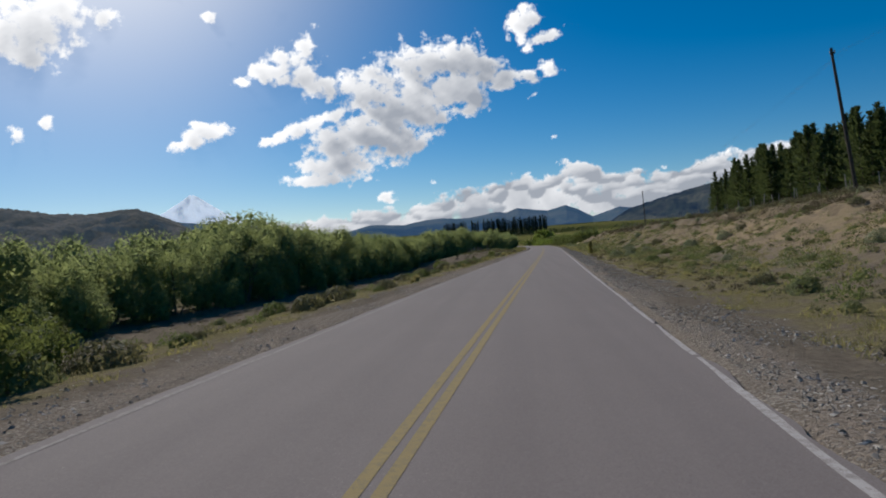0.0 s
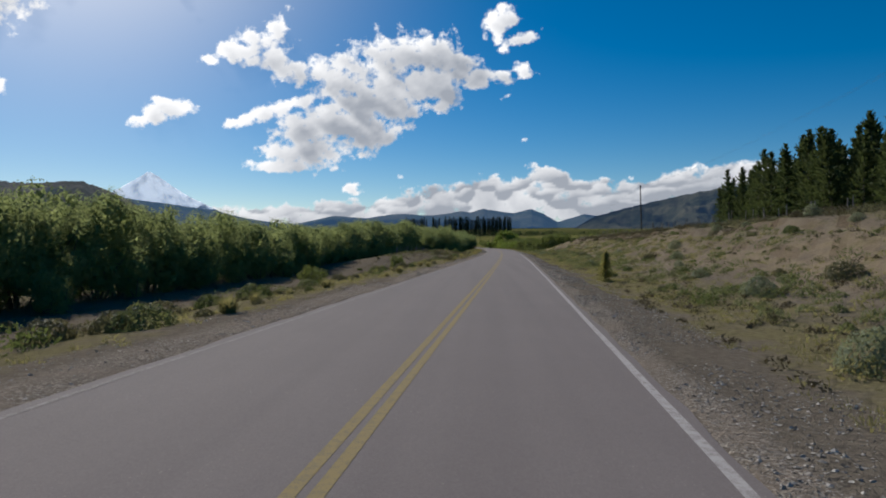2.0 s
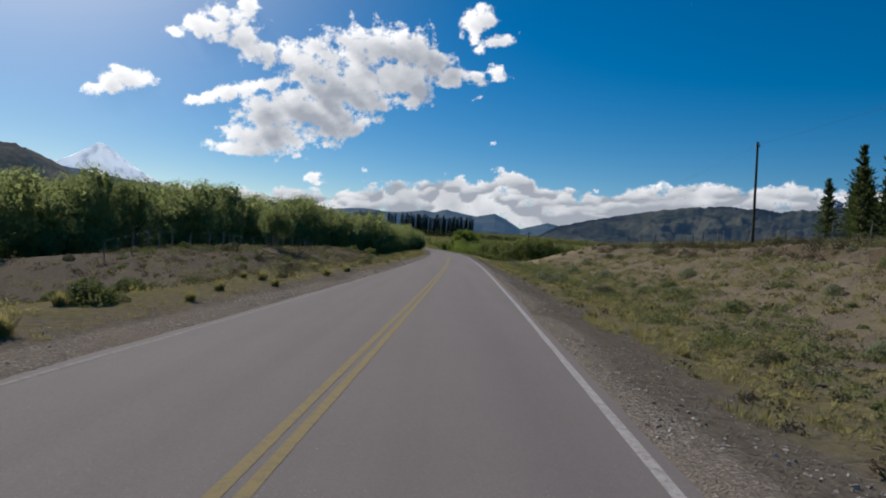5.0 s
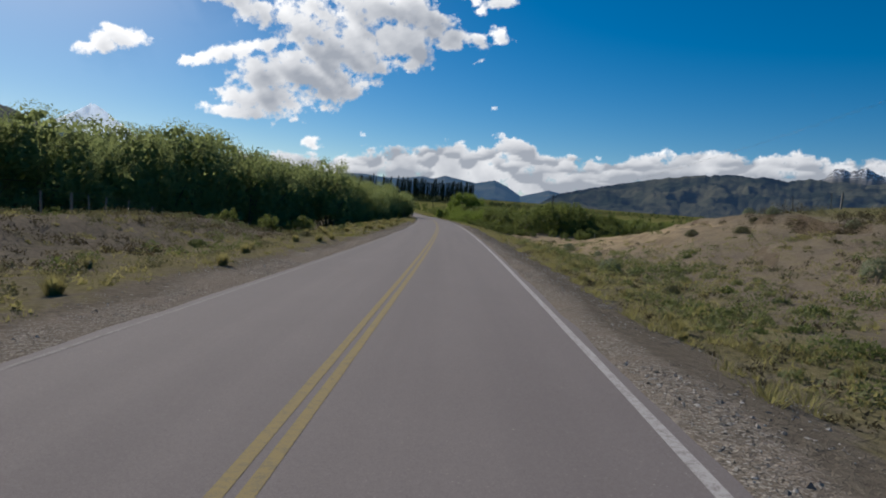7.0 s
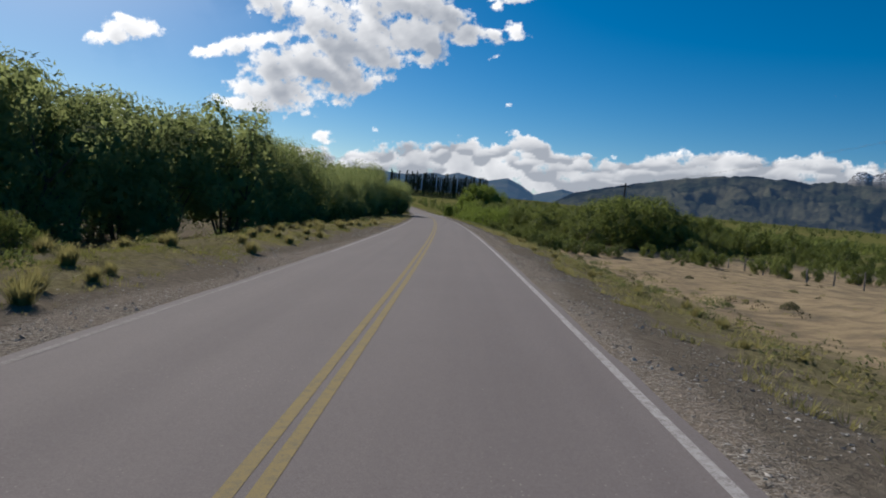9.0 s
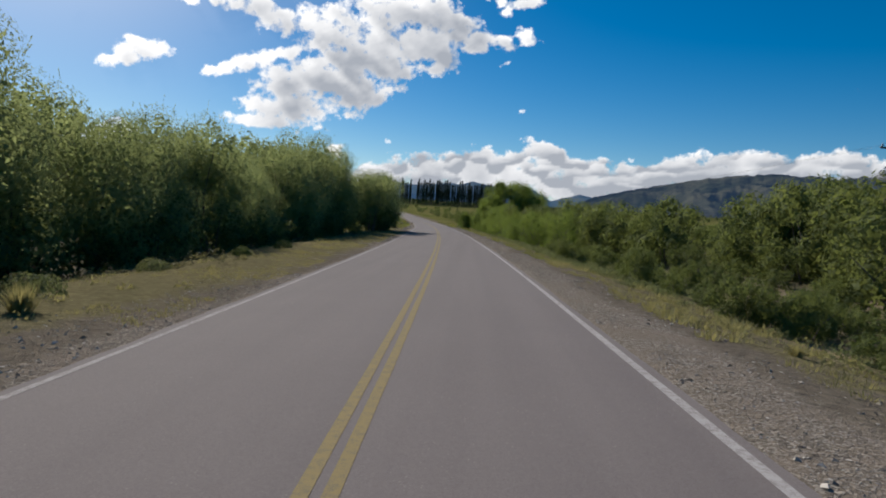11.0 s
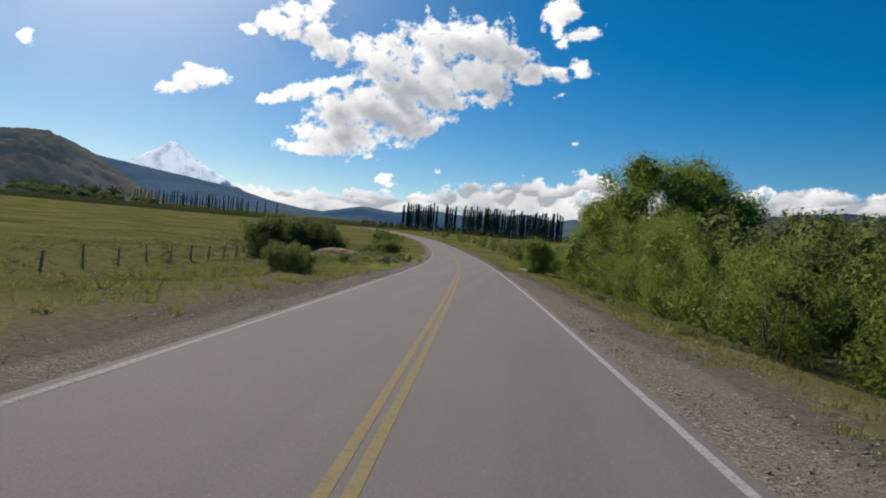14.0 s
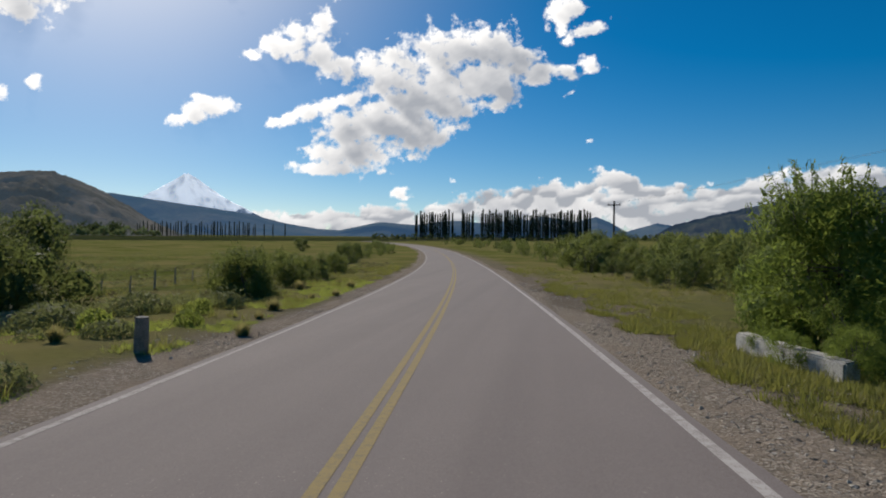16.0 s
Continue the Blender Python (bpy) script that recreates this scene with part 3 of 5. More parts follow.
def plant(thing, s, o, size=1.0, turn=None, lift=1.0, rng=random):
    """Stand a copy of a plant beside the road, sized and turned, square with the upright."""
    x, y, z = spot(s, o)
    m = pose(x, y, z, rng.uniform(-3, 3), rng.uniform(-3, 3), rng.uniform(0, 360) if turn is None else turn) @ Matrix.Diagonal((size, size, size * lift, 1))
    ob = copy_thing(thing, m)
    ob.matrix_basis = m
    return ob


def away(thing):
    """Take the pattern plant out of the scene once its copies stand."""
    for ob in (*thing.children_recursive, thing):
        bpy.data.objects.remove(ob)

# ---- mountains and hills ----
MID = (6.0, 216.0)


def massif(name, label, material, near, far_off, crest, az0, az1, peaks, seed, ruggedness, category="mountain", rows=44, cols=340):
    """A range seen end to end: its crest line follows the peaks (azimuth, elevation in degrees), its slopes fall to both sides."""
    az = np.linspace(az0, az1, cols)
    el = np.interp(az, *zip(*peaks))
    dist = np.concatenate([np.linspace(near, crest, rows - 6, endpoint=False), np.linspace(crest, far_off, 6)])
    D, A = np.meshgrid(dist, az, indexing="ij")
    crest_z = np.tan(np.radians(el))[None, :] * crest
    t = np.where(D < crest, (D - near) / (crest - near), 1 - (D - crest) / (far_off - crest) * 0.6)
    base = 8.0 + 0.0040 * near
    x, y = D * np.sin(np.radians(A)), D * np.cos(np.radians(A))
    spur = 0.32 - np.abs(fbm(x / (crest * 0.045), y / (crest * 0.075), seed, 5)) * 2.2
    z = base + (crest_z - base) * np.clip(t, 0, 1) ** (1.15 + 0.9 * (fbm(x / (crest * 0.09), y / (crest * 0.3), seed + 1, 3) + 0.1))
    z = z + spur * ruggedness * crest_z * np.sin(np.clip(t, 0, 1) * math.pi) + (0.12 - np.abs(fbm(A * 1.5, D * 0 + seed, seed + 2, 5))) * ruggedness * 0.30 * crest_z * np.clip(t, 0, 1) ** 3
    z = np.where(D <= near + 1e-6, base - 60, z)
    verts = np.stack([x + MID[0], y + MID[1], z], -1).reshape(-1, 3)
    ob = new(name, mesh_of(name, verts, grid_faces(rows, cols), material, True))
    return tagged(ob, label, category, kind="structure")


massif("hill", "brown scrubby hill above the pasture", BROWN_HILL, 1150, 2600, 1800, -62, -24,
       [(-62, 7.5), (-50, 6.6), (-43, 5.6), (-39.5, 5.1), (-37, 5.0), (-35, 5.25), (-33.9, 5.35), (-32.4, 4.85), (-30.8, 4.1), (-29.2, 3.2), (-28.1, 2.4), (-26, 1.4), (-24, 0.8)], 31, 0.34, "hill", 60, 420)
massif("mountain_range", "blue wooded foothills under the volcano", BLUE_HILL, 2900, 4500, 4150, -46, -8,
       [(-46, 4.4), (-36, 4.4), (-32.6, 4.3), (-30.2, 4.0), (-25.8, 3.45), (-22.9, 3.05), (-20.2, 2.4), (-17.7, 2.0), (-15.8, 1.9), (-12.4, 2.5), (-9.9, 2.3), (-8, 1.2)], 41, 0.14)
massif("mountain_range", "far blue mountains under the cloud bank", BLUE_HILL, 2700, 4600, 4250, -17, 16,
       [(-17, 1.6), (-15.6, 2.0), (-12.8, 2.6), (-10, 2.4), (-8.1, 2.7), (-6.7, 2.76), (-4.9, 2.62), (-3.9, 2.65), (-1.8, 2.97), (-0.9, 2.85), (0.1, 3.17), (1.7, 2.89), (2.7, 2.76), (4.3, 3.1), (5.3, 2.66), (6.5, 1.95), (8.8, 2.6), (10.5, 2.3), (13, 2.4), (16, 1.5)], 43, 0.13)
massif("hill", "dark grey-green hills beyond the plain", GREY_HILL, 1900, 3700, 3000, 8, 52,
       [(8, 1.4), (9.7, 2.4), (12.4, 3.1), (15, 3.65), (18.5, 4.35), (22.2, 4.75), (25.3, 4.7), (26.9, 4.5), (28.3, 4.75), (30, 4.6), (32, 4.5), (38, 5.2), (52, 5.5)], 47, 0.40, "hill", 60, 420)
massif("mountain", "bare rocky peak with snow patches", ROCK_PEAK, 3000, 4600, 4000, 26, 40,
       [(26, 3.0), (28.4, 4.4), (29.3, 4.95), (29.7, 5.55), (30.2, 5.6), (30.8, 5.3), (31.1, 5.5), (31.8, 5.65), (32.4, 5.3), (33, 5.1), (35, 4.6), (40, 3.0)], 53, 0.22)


def snow():
    """Snow, with bare dark rock ribs lower down; brightness and haze are added as emission."""
    m, nt, b = shader("snow_and_rock")
    v = coords(nt)
    split = nt.nodes.new("ShaderNodeSeparateXYZ")
    nt.links.new(v, split.inputs[0])
    stretch = nt.nodes.new("ShaderNodeMapping")
    stretch.inputs["Scale"].default_value = (1, 1, 0.25)
    nt.links.new(v, stretch.inputs["Vector"])
    ribs = noise_of(nt, 0.016, 8, 0.75, stretch.outputs[0])
    line = maths(nt, "ADD", split.outputs[2], maths(nt, "MULTIPLY", maths(nt, "SUBTRACT", ribs, 0.5), 300.0))
    rock = span(nt, noise_of(nt, 0.020, 4, 0.55, stretch.outputs[0]), 0.50, 0.70, 0, 0.6)
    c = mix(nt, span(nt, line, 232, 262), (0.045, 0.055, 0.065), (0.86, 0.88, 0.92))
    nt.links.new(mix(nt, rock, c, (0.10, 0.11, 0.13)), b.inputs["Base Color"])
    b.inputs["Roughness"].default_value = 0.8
    # emission stands in for sunlight on the snow and blue haze below it
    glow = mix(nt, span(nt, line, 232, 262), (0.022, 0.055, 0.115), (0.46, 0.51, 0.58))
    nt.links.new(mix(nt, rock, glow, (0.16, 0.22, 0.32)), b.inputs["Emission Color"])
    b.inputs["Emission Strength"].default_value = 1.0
    bump(nt, b, ribs, 1.0, 25.0)
    return m


def volcano():
    ax, dist, top = radians(-27.5), 4450.0, 4450 * math.tan(radians(5.95))
    n, m = 60, 160
    u, a = np.meshgrid(np.linspace(0, 1, n) ** 1.15, np.linspace(0, 2 * math.pi, m), indexing="ij")
    r = 10 + 1050 * u
    r = r * (1 + 0.16 * np.cos(a) * u)
    z = top * (1 - u) ** 1.55
    z = z + fbm(np.cos(a) * 3 * (0.3 + u) * 2 + 9, np.sin(a) * 3 * (0.3 + u) * 2 + 9, 61, 5) * 60 * np.sin(np.clip(u * 1.3 + 0.08, 0, 1) * math.pi) ** 0.8
    x, y = r * np.cos(a), r * np.sin(a) * 0.42
    c, s = math.cos(-ax), math.sin(-ax)
    verts = np.stack([x * c - y * s + MID[0] + dist * math.sin(ax), x * s + y * c + MID[1] + dist * math.cos(ax), z], -1).reshape(-1, 3)
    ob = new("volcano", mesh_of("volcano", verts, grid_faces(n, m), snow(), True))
    return tagged(ob, "snow-capped volcanic cone with dark lower slopes", "mountain", kind="structure")


volcano()

# ---- clouds: a far backdrop of sky ----


def clouds():
    az, el = np.meshgrid(np.arange(-60, 52.01, 0.25), np.arange(0.6, 29.01, 0.16), indexing="ij")
    warp = fbm(az * 0.45, el * 0.6, 71, 4)
    warp2 = fbm(az * 0.45 + 40, el * 0.6 + 9, 72, 4)
    A, E = az + warp * 1.5, el + warp2 * 1.1
    field = np.zeros(az.shape)

    def puff(a, e, ra, re, lean=0.0, w=1.0):
        c, s = math.cos(radians(lean)), math.sin(radians(lean))
        u, v = ((A - a) * c + (E - e) * s) / ra, ((E - e) * c - (A - a) * s) / re
        np.maximum(field, w * np.exp(-(u * u + v * v) * 0.58), out=field)

    # the tall head of the great cloud, its upper rim, its body, its lower mass and its western arm
    for p in [(-17.2, 17.6, 0.68, 1.45), (-18.1, 16.6, 1.03, 1.11), (-19.3, 16.4, 1.36, 1.02), (-20.9, 15.7, 1.1, 0.67), (-22.5, 15.0, 0.84, 0.38), (-17.6, 15.6, 1.3, 1.04), (-19.1, 15.1, 1.2, 0.6)]:
        puff(*p)
    for p in [(-15.6, 14.5, 1.67, 0.88), (-13.4, 14.7, 1.6, 0.98), (-11.4, 15.0, 1.61, 1.25), (-8.5, 15.8, 1.8, 1.53), (-6.2, 16.0, 1.99, 1.63), (-3.8, 15.9, 1.91, 1.54), (-1.9, 15.2, 1.46, 1.19), (-0.3, 14.5, 1.4, 0.83), (1.4, 14.4, 1.3, 0.5), (3.6, 14.8, 1.0, 0.62)]:
        puff(*p)
    for p in [(-12.6, 13.7, 2.02, 1.17), (-10.4, 13.5, 2.26, 1.63), (-7.9, 13.7, 2.5, 1.82), (-5.0, 14.0, 2.52, 1.56), (-3.1, 13.1, 1.47, 0.92), (-3.9, 12.1, 1.2, 0.56), (-7.6, 11.9, 1.93, 1.38)]:
        puff(*p)
    for p in [(-10.3, 11.7, 2.65, 1.92), (-12.7, 10.4, 2.82, 1.91), (-15.2, 9.5, 2.34, 1.71), (-11.0, 9.7, 2.75, 1.74), (-8.7, 9.7, 1.57, 1.29), (-7.8, 10.1, 1.2, 0.74), (-14.4, 7.9, 2.37, 1.0), (-16.8, 7.8, 1.8, 1.08), (-18.5, 6.8, 1.16, 0.49), (-16.6, 6.8, 1.8, 0.45)]:
        puff(*p)
    for p in [(-21.5, 9.9, 0.78, 0.4, 25), (-20.2, 10.4, 1.04, 0.55, 25), (-18.7, 11.1, 1.23, 0.7, 20), (-17.1, 11.5, 1.42, 0.65, 15), (-15.1, 12.1, 1.52, 0.5, 15)]:
        puff(*p)
    # loose small clouds
    for p in [(-28.2, 9.8, 0.65, 0.4), (-27.2, 10.5, 1.0, 0.7), (-25.7, 10.8, 1.35, 0.68), (-24.7, 11.2, 0.7, 0.5), (-26.7, 11.4, 0.4, 0.4)]:
        puff(*p)
    for p in [(1.4, 18.4, 0.85, 0.95), (2.3, 19.0, 0.7, 0.7), (1.5, 17.7, 0.6, 0.6), (3.1, 17.3, 1.1, 0.48), (2.0, 16.8, 0.55, 0.48), (5.8, 17.9, 0.8, 0.25, 0, 0.7)]:
        puff(*p)
    for p in [(-10.5, 7.8, 0.42, 0.28), (-12.7, 6.7, 0.40, 0.32, 50, 0.8), (-14.5, 6.0, 0.30, 0.50, 0, 0.85), (-10.9, 5.0, 0.74, 0.33), (-7.0, 5.8, 0.42, 0.26, 0, 0.7), (-10.8, 16.9, 0.75, 0.4, 0, 0.8), (2.3, 12.9, 0.6, 0.28, 20, 0.7), (3.8, 9.0, 0.28, 0.2, 0, 0.7)]:
        puff(*p)
    for p in [(-38.4, 18.2, 3.0, 2.1), (-36.0, 19.9, 2.4, 1.3), (-38, 16.4, 1.3, 0.7), (-33.2, 19.6, 1.0, 0.55), (-39.4, 10.8, 0.55, 0.6), (-37.2, 11.5, 0.40, 0.42), (-25.3, 20.0, 0.6, 0.38)]:
        puff(*p)
    crest = list(zip(*[(-60, 3.0), (-24, 3.3), (-20, 3.6), (-16.3, 3.6), (-12.2, 4.4), (-10, 4.1), (-7.5, 4.7), (-4.4, 5.5), (-3, 5.45), (0.1, 6.25), (2.4, 6.15), (4.6, 7.1), (6.8, 6.8), (7.7, 5.75), (11.8, 5.7), (14.9, 6.0), (19.1, 6.7), (22.4, 6.95), (24, 6.2), (26.3, 6.5), (27.4, 7.15), (28.2, 6.7), (30, 6.4), (52, 6.1)]))
    top = np.interp(az, *crest)
    bank = 1 - smooth(-1.0, 0.45, el - top + fbm(az * 0.9, el * 1.3, 75, 4) * 1.4)
    field = np.maximum(field, bank * 0.95 * (1 - 0.75 * smooth(-26, -40, az)))
    density = field + (fbm(az * 1.0, el * 1.4, 76, 5) * 0.85 - 0.04) * smooth(0.05, 0.45, field)
    density = np.clip(density, 0, 1.4)
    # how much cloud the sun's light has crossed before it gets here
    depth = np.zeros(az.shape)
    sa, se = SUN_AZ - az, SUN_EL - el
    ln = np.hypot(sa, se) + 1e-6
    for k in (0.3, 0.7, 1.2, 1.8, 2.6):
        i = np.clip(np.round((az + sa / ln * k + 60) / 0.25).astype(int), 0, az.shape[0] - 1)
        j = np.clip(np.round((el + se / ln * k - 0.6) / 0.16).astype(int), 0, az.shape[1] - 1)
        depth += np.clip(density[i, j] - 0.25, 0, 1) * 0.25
    # each head of the bank gets a painted white top and grey base
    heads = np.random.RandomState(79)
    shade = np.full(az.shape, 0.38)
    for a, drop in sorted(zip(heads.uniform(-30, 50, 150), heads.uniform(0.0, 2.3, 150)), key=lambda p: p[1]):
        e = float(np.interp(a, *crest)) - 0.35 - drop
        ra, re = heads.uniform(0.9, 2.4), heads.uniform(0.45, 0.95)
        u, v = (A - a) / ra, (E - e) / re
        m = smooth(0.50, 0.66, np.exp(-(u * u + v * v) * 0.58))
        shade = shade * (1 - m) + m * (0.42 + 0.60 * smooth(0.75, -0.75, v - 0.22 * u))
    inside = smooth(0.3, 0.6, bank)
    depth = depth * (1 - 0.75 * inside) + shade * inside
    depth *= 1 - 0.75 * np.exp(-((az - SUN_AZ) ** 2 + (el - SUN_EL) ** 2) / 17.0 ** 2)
    R = 4560.0
    a, e = np.radians(az), np.radians(el)
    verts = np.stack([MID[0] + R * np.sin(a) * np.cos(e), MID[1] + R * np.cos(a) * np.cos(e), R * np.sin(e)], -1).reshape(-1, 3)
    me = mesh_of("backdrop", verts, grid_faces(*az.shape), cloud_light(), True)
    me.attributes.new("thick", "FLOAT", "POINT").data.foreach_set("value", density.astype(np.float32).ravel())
    # the glow around the sun, painted on the backdrop as a white cover
    sun_glow = 0.88 * np.exp(-(((az - SUN_AZ) * np.cos(np.radians(el))) ** 2 + (el - SUN_EL) ** 2) / 16.5 ** 2)
    me.attributes.new("sun_glow", "FLOAT", "POINT").data.foreach_set("value", sun_glow.astype(np.float32).ravel())
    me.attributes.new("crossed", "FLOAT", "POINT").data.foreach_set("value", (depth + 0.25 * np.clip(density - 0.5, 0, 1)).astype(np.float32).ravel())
    return tagged(new("backdrop", me), "white fair-weather clouds with painted grey undersides and sun glow", "sky", kind="structure")


def cloud_light():
    m, nt, b = shader("cloud")
    nt.nodes.remove(b)
    v = coords(nt)
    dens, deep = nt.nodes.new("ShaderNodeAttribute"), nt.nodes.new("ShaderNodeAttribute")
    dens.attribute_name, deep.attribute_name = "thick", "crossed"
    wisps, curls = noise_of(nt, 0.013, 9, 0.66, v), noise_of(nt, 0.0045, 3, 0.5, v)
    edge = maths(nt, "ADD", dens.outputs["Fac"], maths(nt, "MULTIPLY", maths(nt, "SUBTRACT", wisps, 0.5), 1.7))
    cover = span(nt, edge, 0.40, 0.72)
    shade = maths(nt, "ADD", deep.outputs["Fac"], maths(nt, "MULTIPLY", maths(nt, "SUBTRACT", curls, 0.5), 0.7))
    # sunlit white and shaded grey of the clouds are put into the emission colour
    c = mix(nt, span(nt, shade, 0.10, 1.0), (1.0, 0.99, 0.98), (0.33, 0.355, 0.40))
    thin = nt.nodes.new("ShaderNodeAttribute")
    thin.attribute_name = "sun_glow"
    cover = maths(nt, "MAXIMUM", cover, maths(nt, "ADD", thin.outputs["Fac"], maths(nt, "MULTIPLY", cover, maths(nt, "SUBTRACT", 1.0, thin.outputs["Fac"]))))
    em = node(nt, "ShaderNodeEmission", Strength=1.12)
    nt.links.new(c, em.inputs["Color"])
    mx = nt.nodes.new("ShaderNodeMixShader")
    nt.links.new(cover, mx.inputs[0])
    nt.links.new(nt.nodes.new("ShaderNodeBsdfTransparent").outputs[0], mx.inputs[1])
    nt.links.new(em.outputs[0], mx.inputs[2])
    nt.links.new(mx.outputs[0], nt.nodes["Material Output"].inputs["Surface"])
    return m


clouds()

# ---- willows along the stream beside the road ----
WILLOW_LABEL = "leafy grey-green willow in the dense roadside row"
willows = [broad_tree("willow_tree", WILLOW_LABEL, 100 + k, 8.0, 3.7, 6000, 0.15, 0.075, WILLOW, 0.16, 6, "row of willows", lobes=14, puff=0.20, shoots=0.04) for k in range(4)]
close = [broad_tree("willow_tree", WILLOW_LABEL, 120 + k, 8.0, 3.3, 14500, 0.092, 0.042, WILLOW, 0.18, 6, "row of willows", lobes=22, puff=0.16, fill=300, clump=0.13, shoots=0.12) for k in range(3)]
backs = [broad_tree("willow_tree", WILLOW_LABEL, 110 + k, 8.0, 3.5, 1700, 0.28, 0.12, WILLOW, 0.28, 4, "row of willows", lobes=14, puff=0.2, fill=70, shoots=0.05) for k in range(3)]
# dark filler bushes, added to stand for deep shade at the willows' feet
under = [broad_tree("dark_bush", "dark filler bush added to deepen the shade beneath the willows", 130 + k, 4.0, 2.6, 480, 0.36, 0.15, SHADE_LEAF, 0.05, 3, "understorey bushes", "bush", lobes=9, puff=0.22, fill=60) for k in range(2)]
front = [broad_tree("willow_tree", "low bushy willow at the front of the row", 140 + k, 8.0, 4.4, 2300, 0.27, 0.115, WILLOW, 0.12, 5, "row of willows", lobes=11, puff=0.24, shoots=0.05) for k in range(3)]
edge_s, edge_o = (-40, 0, 150, 240, 262, 290, 308, 322, 335, 350, 362, 365.2, 368.6, 392), (-30, -30.5, -30.5, -29.5, -26.5, -18.5, -13.4, -10.6, -9.0, -8.4, -8.0, -7.4, -4.9, -4.4)
TALL = ((-30, 20, 62, 70, 80, 96, 112, 125, 150, 166, 200, 216, 245, 270, 302, 310, 316, 322, 330, 344, 348, 356, 360, 367, 370.5, 377, 390), (0.90, 0.90, 0.92, 1.14, 1.32, 1.28, 1.14, 1.04, 0.98, 1.02, 1.06, 1.14, 1.34, 1.45, 1.45, 1.34, 1.26, 1.08, 0.92, 0.88, 1.16, 1.28, 1.10, 0.96, 0.85, 0.85, 0.82))
rng = random.Random(7)
for row, (gap, back) in enumerate(((4.6, 3.4), (4.8, 7.2))):
    s = -24.0
    while s < 379 - 4 * row:
        o = float(np.interp(s, edge_s, edge_o)) - back + (1.9 if s > 367.4 else 0) + rng.uniform(-0.9, 0.9)
        big = float(np.interp(s, *TALL))
        plant(rng.choice(backs if row else close if s > 305 else willows), s, o, big * rng.uniform(0.84, 1.07) * (1 + 0.06 * row), lift=rng.uniform(0.9, 1.08), rng=rng)
        s += gap * rng.uniform(0.75, 1.25) * (0.6 if s > 368 and row == 0 else 0.62 if s > 305 and row == 0 else 1)
# the filler bushes go behind the front edge, darkening the gaps between trunks
s = -10.0
while s < 376:
    plant(rng.choice(under), s, float(np.interp(s, edge_s, edge_o)) - (rng.uniform(1.2, 4.6) if s > 300 else rng.uniform(5.5, 8.0)), rng.uniform(0.5, 0.9), rng=rng)
    s += rng.uniform(2.0, 4.2) if s < 310 else rng.uniform(1.3, 2.6) if s < 358 else rng.uniform(0.8, 1.5)
s = 4.0
while s < 296:
    h = rng.uniform(2.4, 4.6) * float(np.interp(s, (0, 60, 240, 330), (0.8, 1.0, 1.0, 0.75)))
    plant(rng.choice(front), s, float(np.interp(s, edge_s, edge_o)) - rng.uniform(-0.2, 2.0), h / 8.0, rng=rng)
    s += rng.uniform(4.5, 11.0) if s < 300 else rng.uniform(2.5, 5.0)
lone = broad_tree("small_willow", "small pale green willow on a bare trunk", 150, 4.0, 1.7, 3200, 0.15, 0.065, WILLOW, 0.50, 3, "", lobes=9, puff=0.20, fill=120, shoots=0.12)
lone.matrix_basis = pose(*spot(194.5, -15.4), 0, 3, 0)
for t in willows + close + backs + under + front:
    away(t)

# ---- bushes on the other side, and past the end of the row ----
BUSH = "bright green bushy willow beside the road"
fresh = [broad_tree("willow_bush", BUSH, 200 + k, 5.0, 2.5, 6500, 0.115, 0.042, FRESH, 0.06, 6, "roadside willow bushes", "bush", fill=230, clump=0.16, shoots=0.2) for k in range(3)]
tall = [broad_tree("willow_bush", "tall bright green willow beside the road", 220 + k, 7.5, 3.1, 12500, 0.10, 0.044, FRESH, 0.05, 7, "roadside willow bushes", "bush", lobes=18, puff=0.165, fill=260, clump=0.15, shoots=0.12) for k in range(2)]
sapling = [broad_tree("willow_bush", "small green willow bush on the verge", 250 + k, 5.0, 3.2, 3800, 0.22, 0.085, MOSSY, 0.05, 5, "roadside willow bushes", "bush", lobes=13, puff=0.23, shoots=0.12) for k in range(3)]
thicket = [broad_tree("willow_bush", "green willow thicket on the flat ground", 210 + k, 5.0, 3.0, 2100, 0.21, 0.088, MOSSY, 0.06, 4, "roadside willow bushes", "bush", lobes=11, puff=0.21, shoots=0.08) for k in range(3)]
dim = [broad_tree("dark_bush", "dark green dense rounded bush", 230 + k, 4.0, 2.6, 1600, 0.20, 0.08, SHADE_LEAF, 0.05, 4, "dark bushes", "bush", lobes=11, puff=0.21, shoots=0.08) for k in range(2)]
distant = [broad_tree("dark_bush", "green bush far out on the plain", 270 + k, 4.5, 2.8, 330, 0.55, 0.24, MOSSY if k else SHADE_LEAF, 0.05, 3, "dark bushes", "bush", lobes=9, puff=0.22, fill=40, shoots=0.08) for k in range(3)]
dome = [broad_tree("dark_bush", "large dark green rounded bush in the pasture", 240 + k, 4.0, 2.7, 6000, 0.12, 0.05, SHADE_LEAF, 0.05, 5, "dark bushes", "bush", lobes=13, puff=0.24, shoots=0.05) for k in range(2)]
hedge = [(366.5, 12.4, 4.2), (370, 14, 5.2), (374, 10.6, 4.3), (378, 13, 4.8), (382, 10.4, 4.6), (386, 13.2, 5.0), (389, 10.6, 4.2), (392, 11.2, 4.0), (396, 12.5, 4.2), (400, 10.8, 4.0)]
hedge += [(407, 15.5, 5.6), (411, 17.5, 6.0), (413, 15.0, 6.2), (393, 15.5, 5.4), (397, 17.5, 5.6), (380, 18, 6.4), (372, 19, 5.6)]
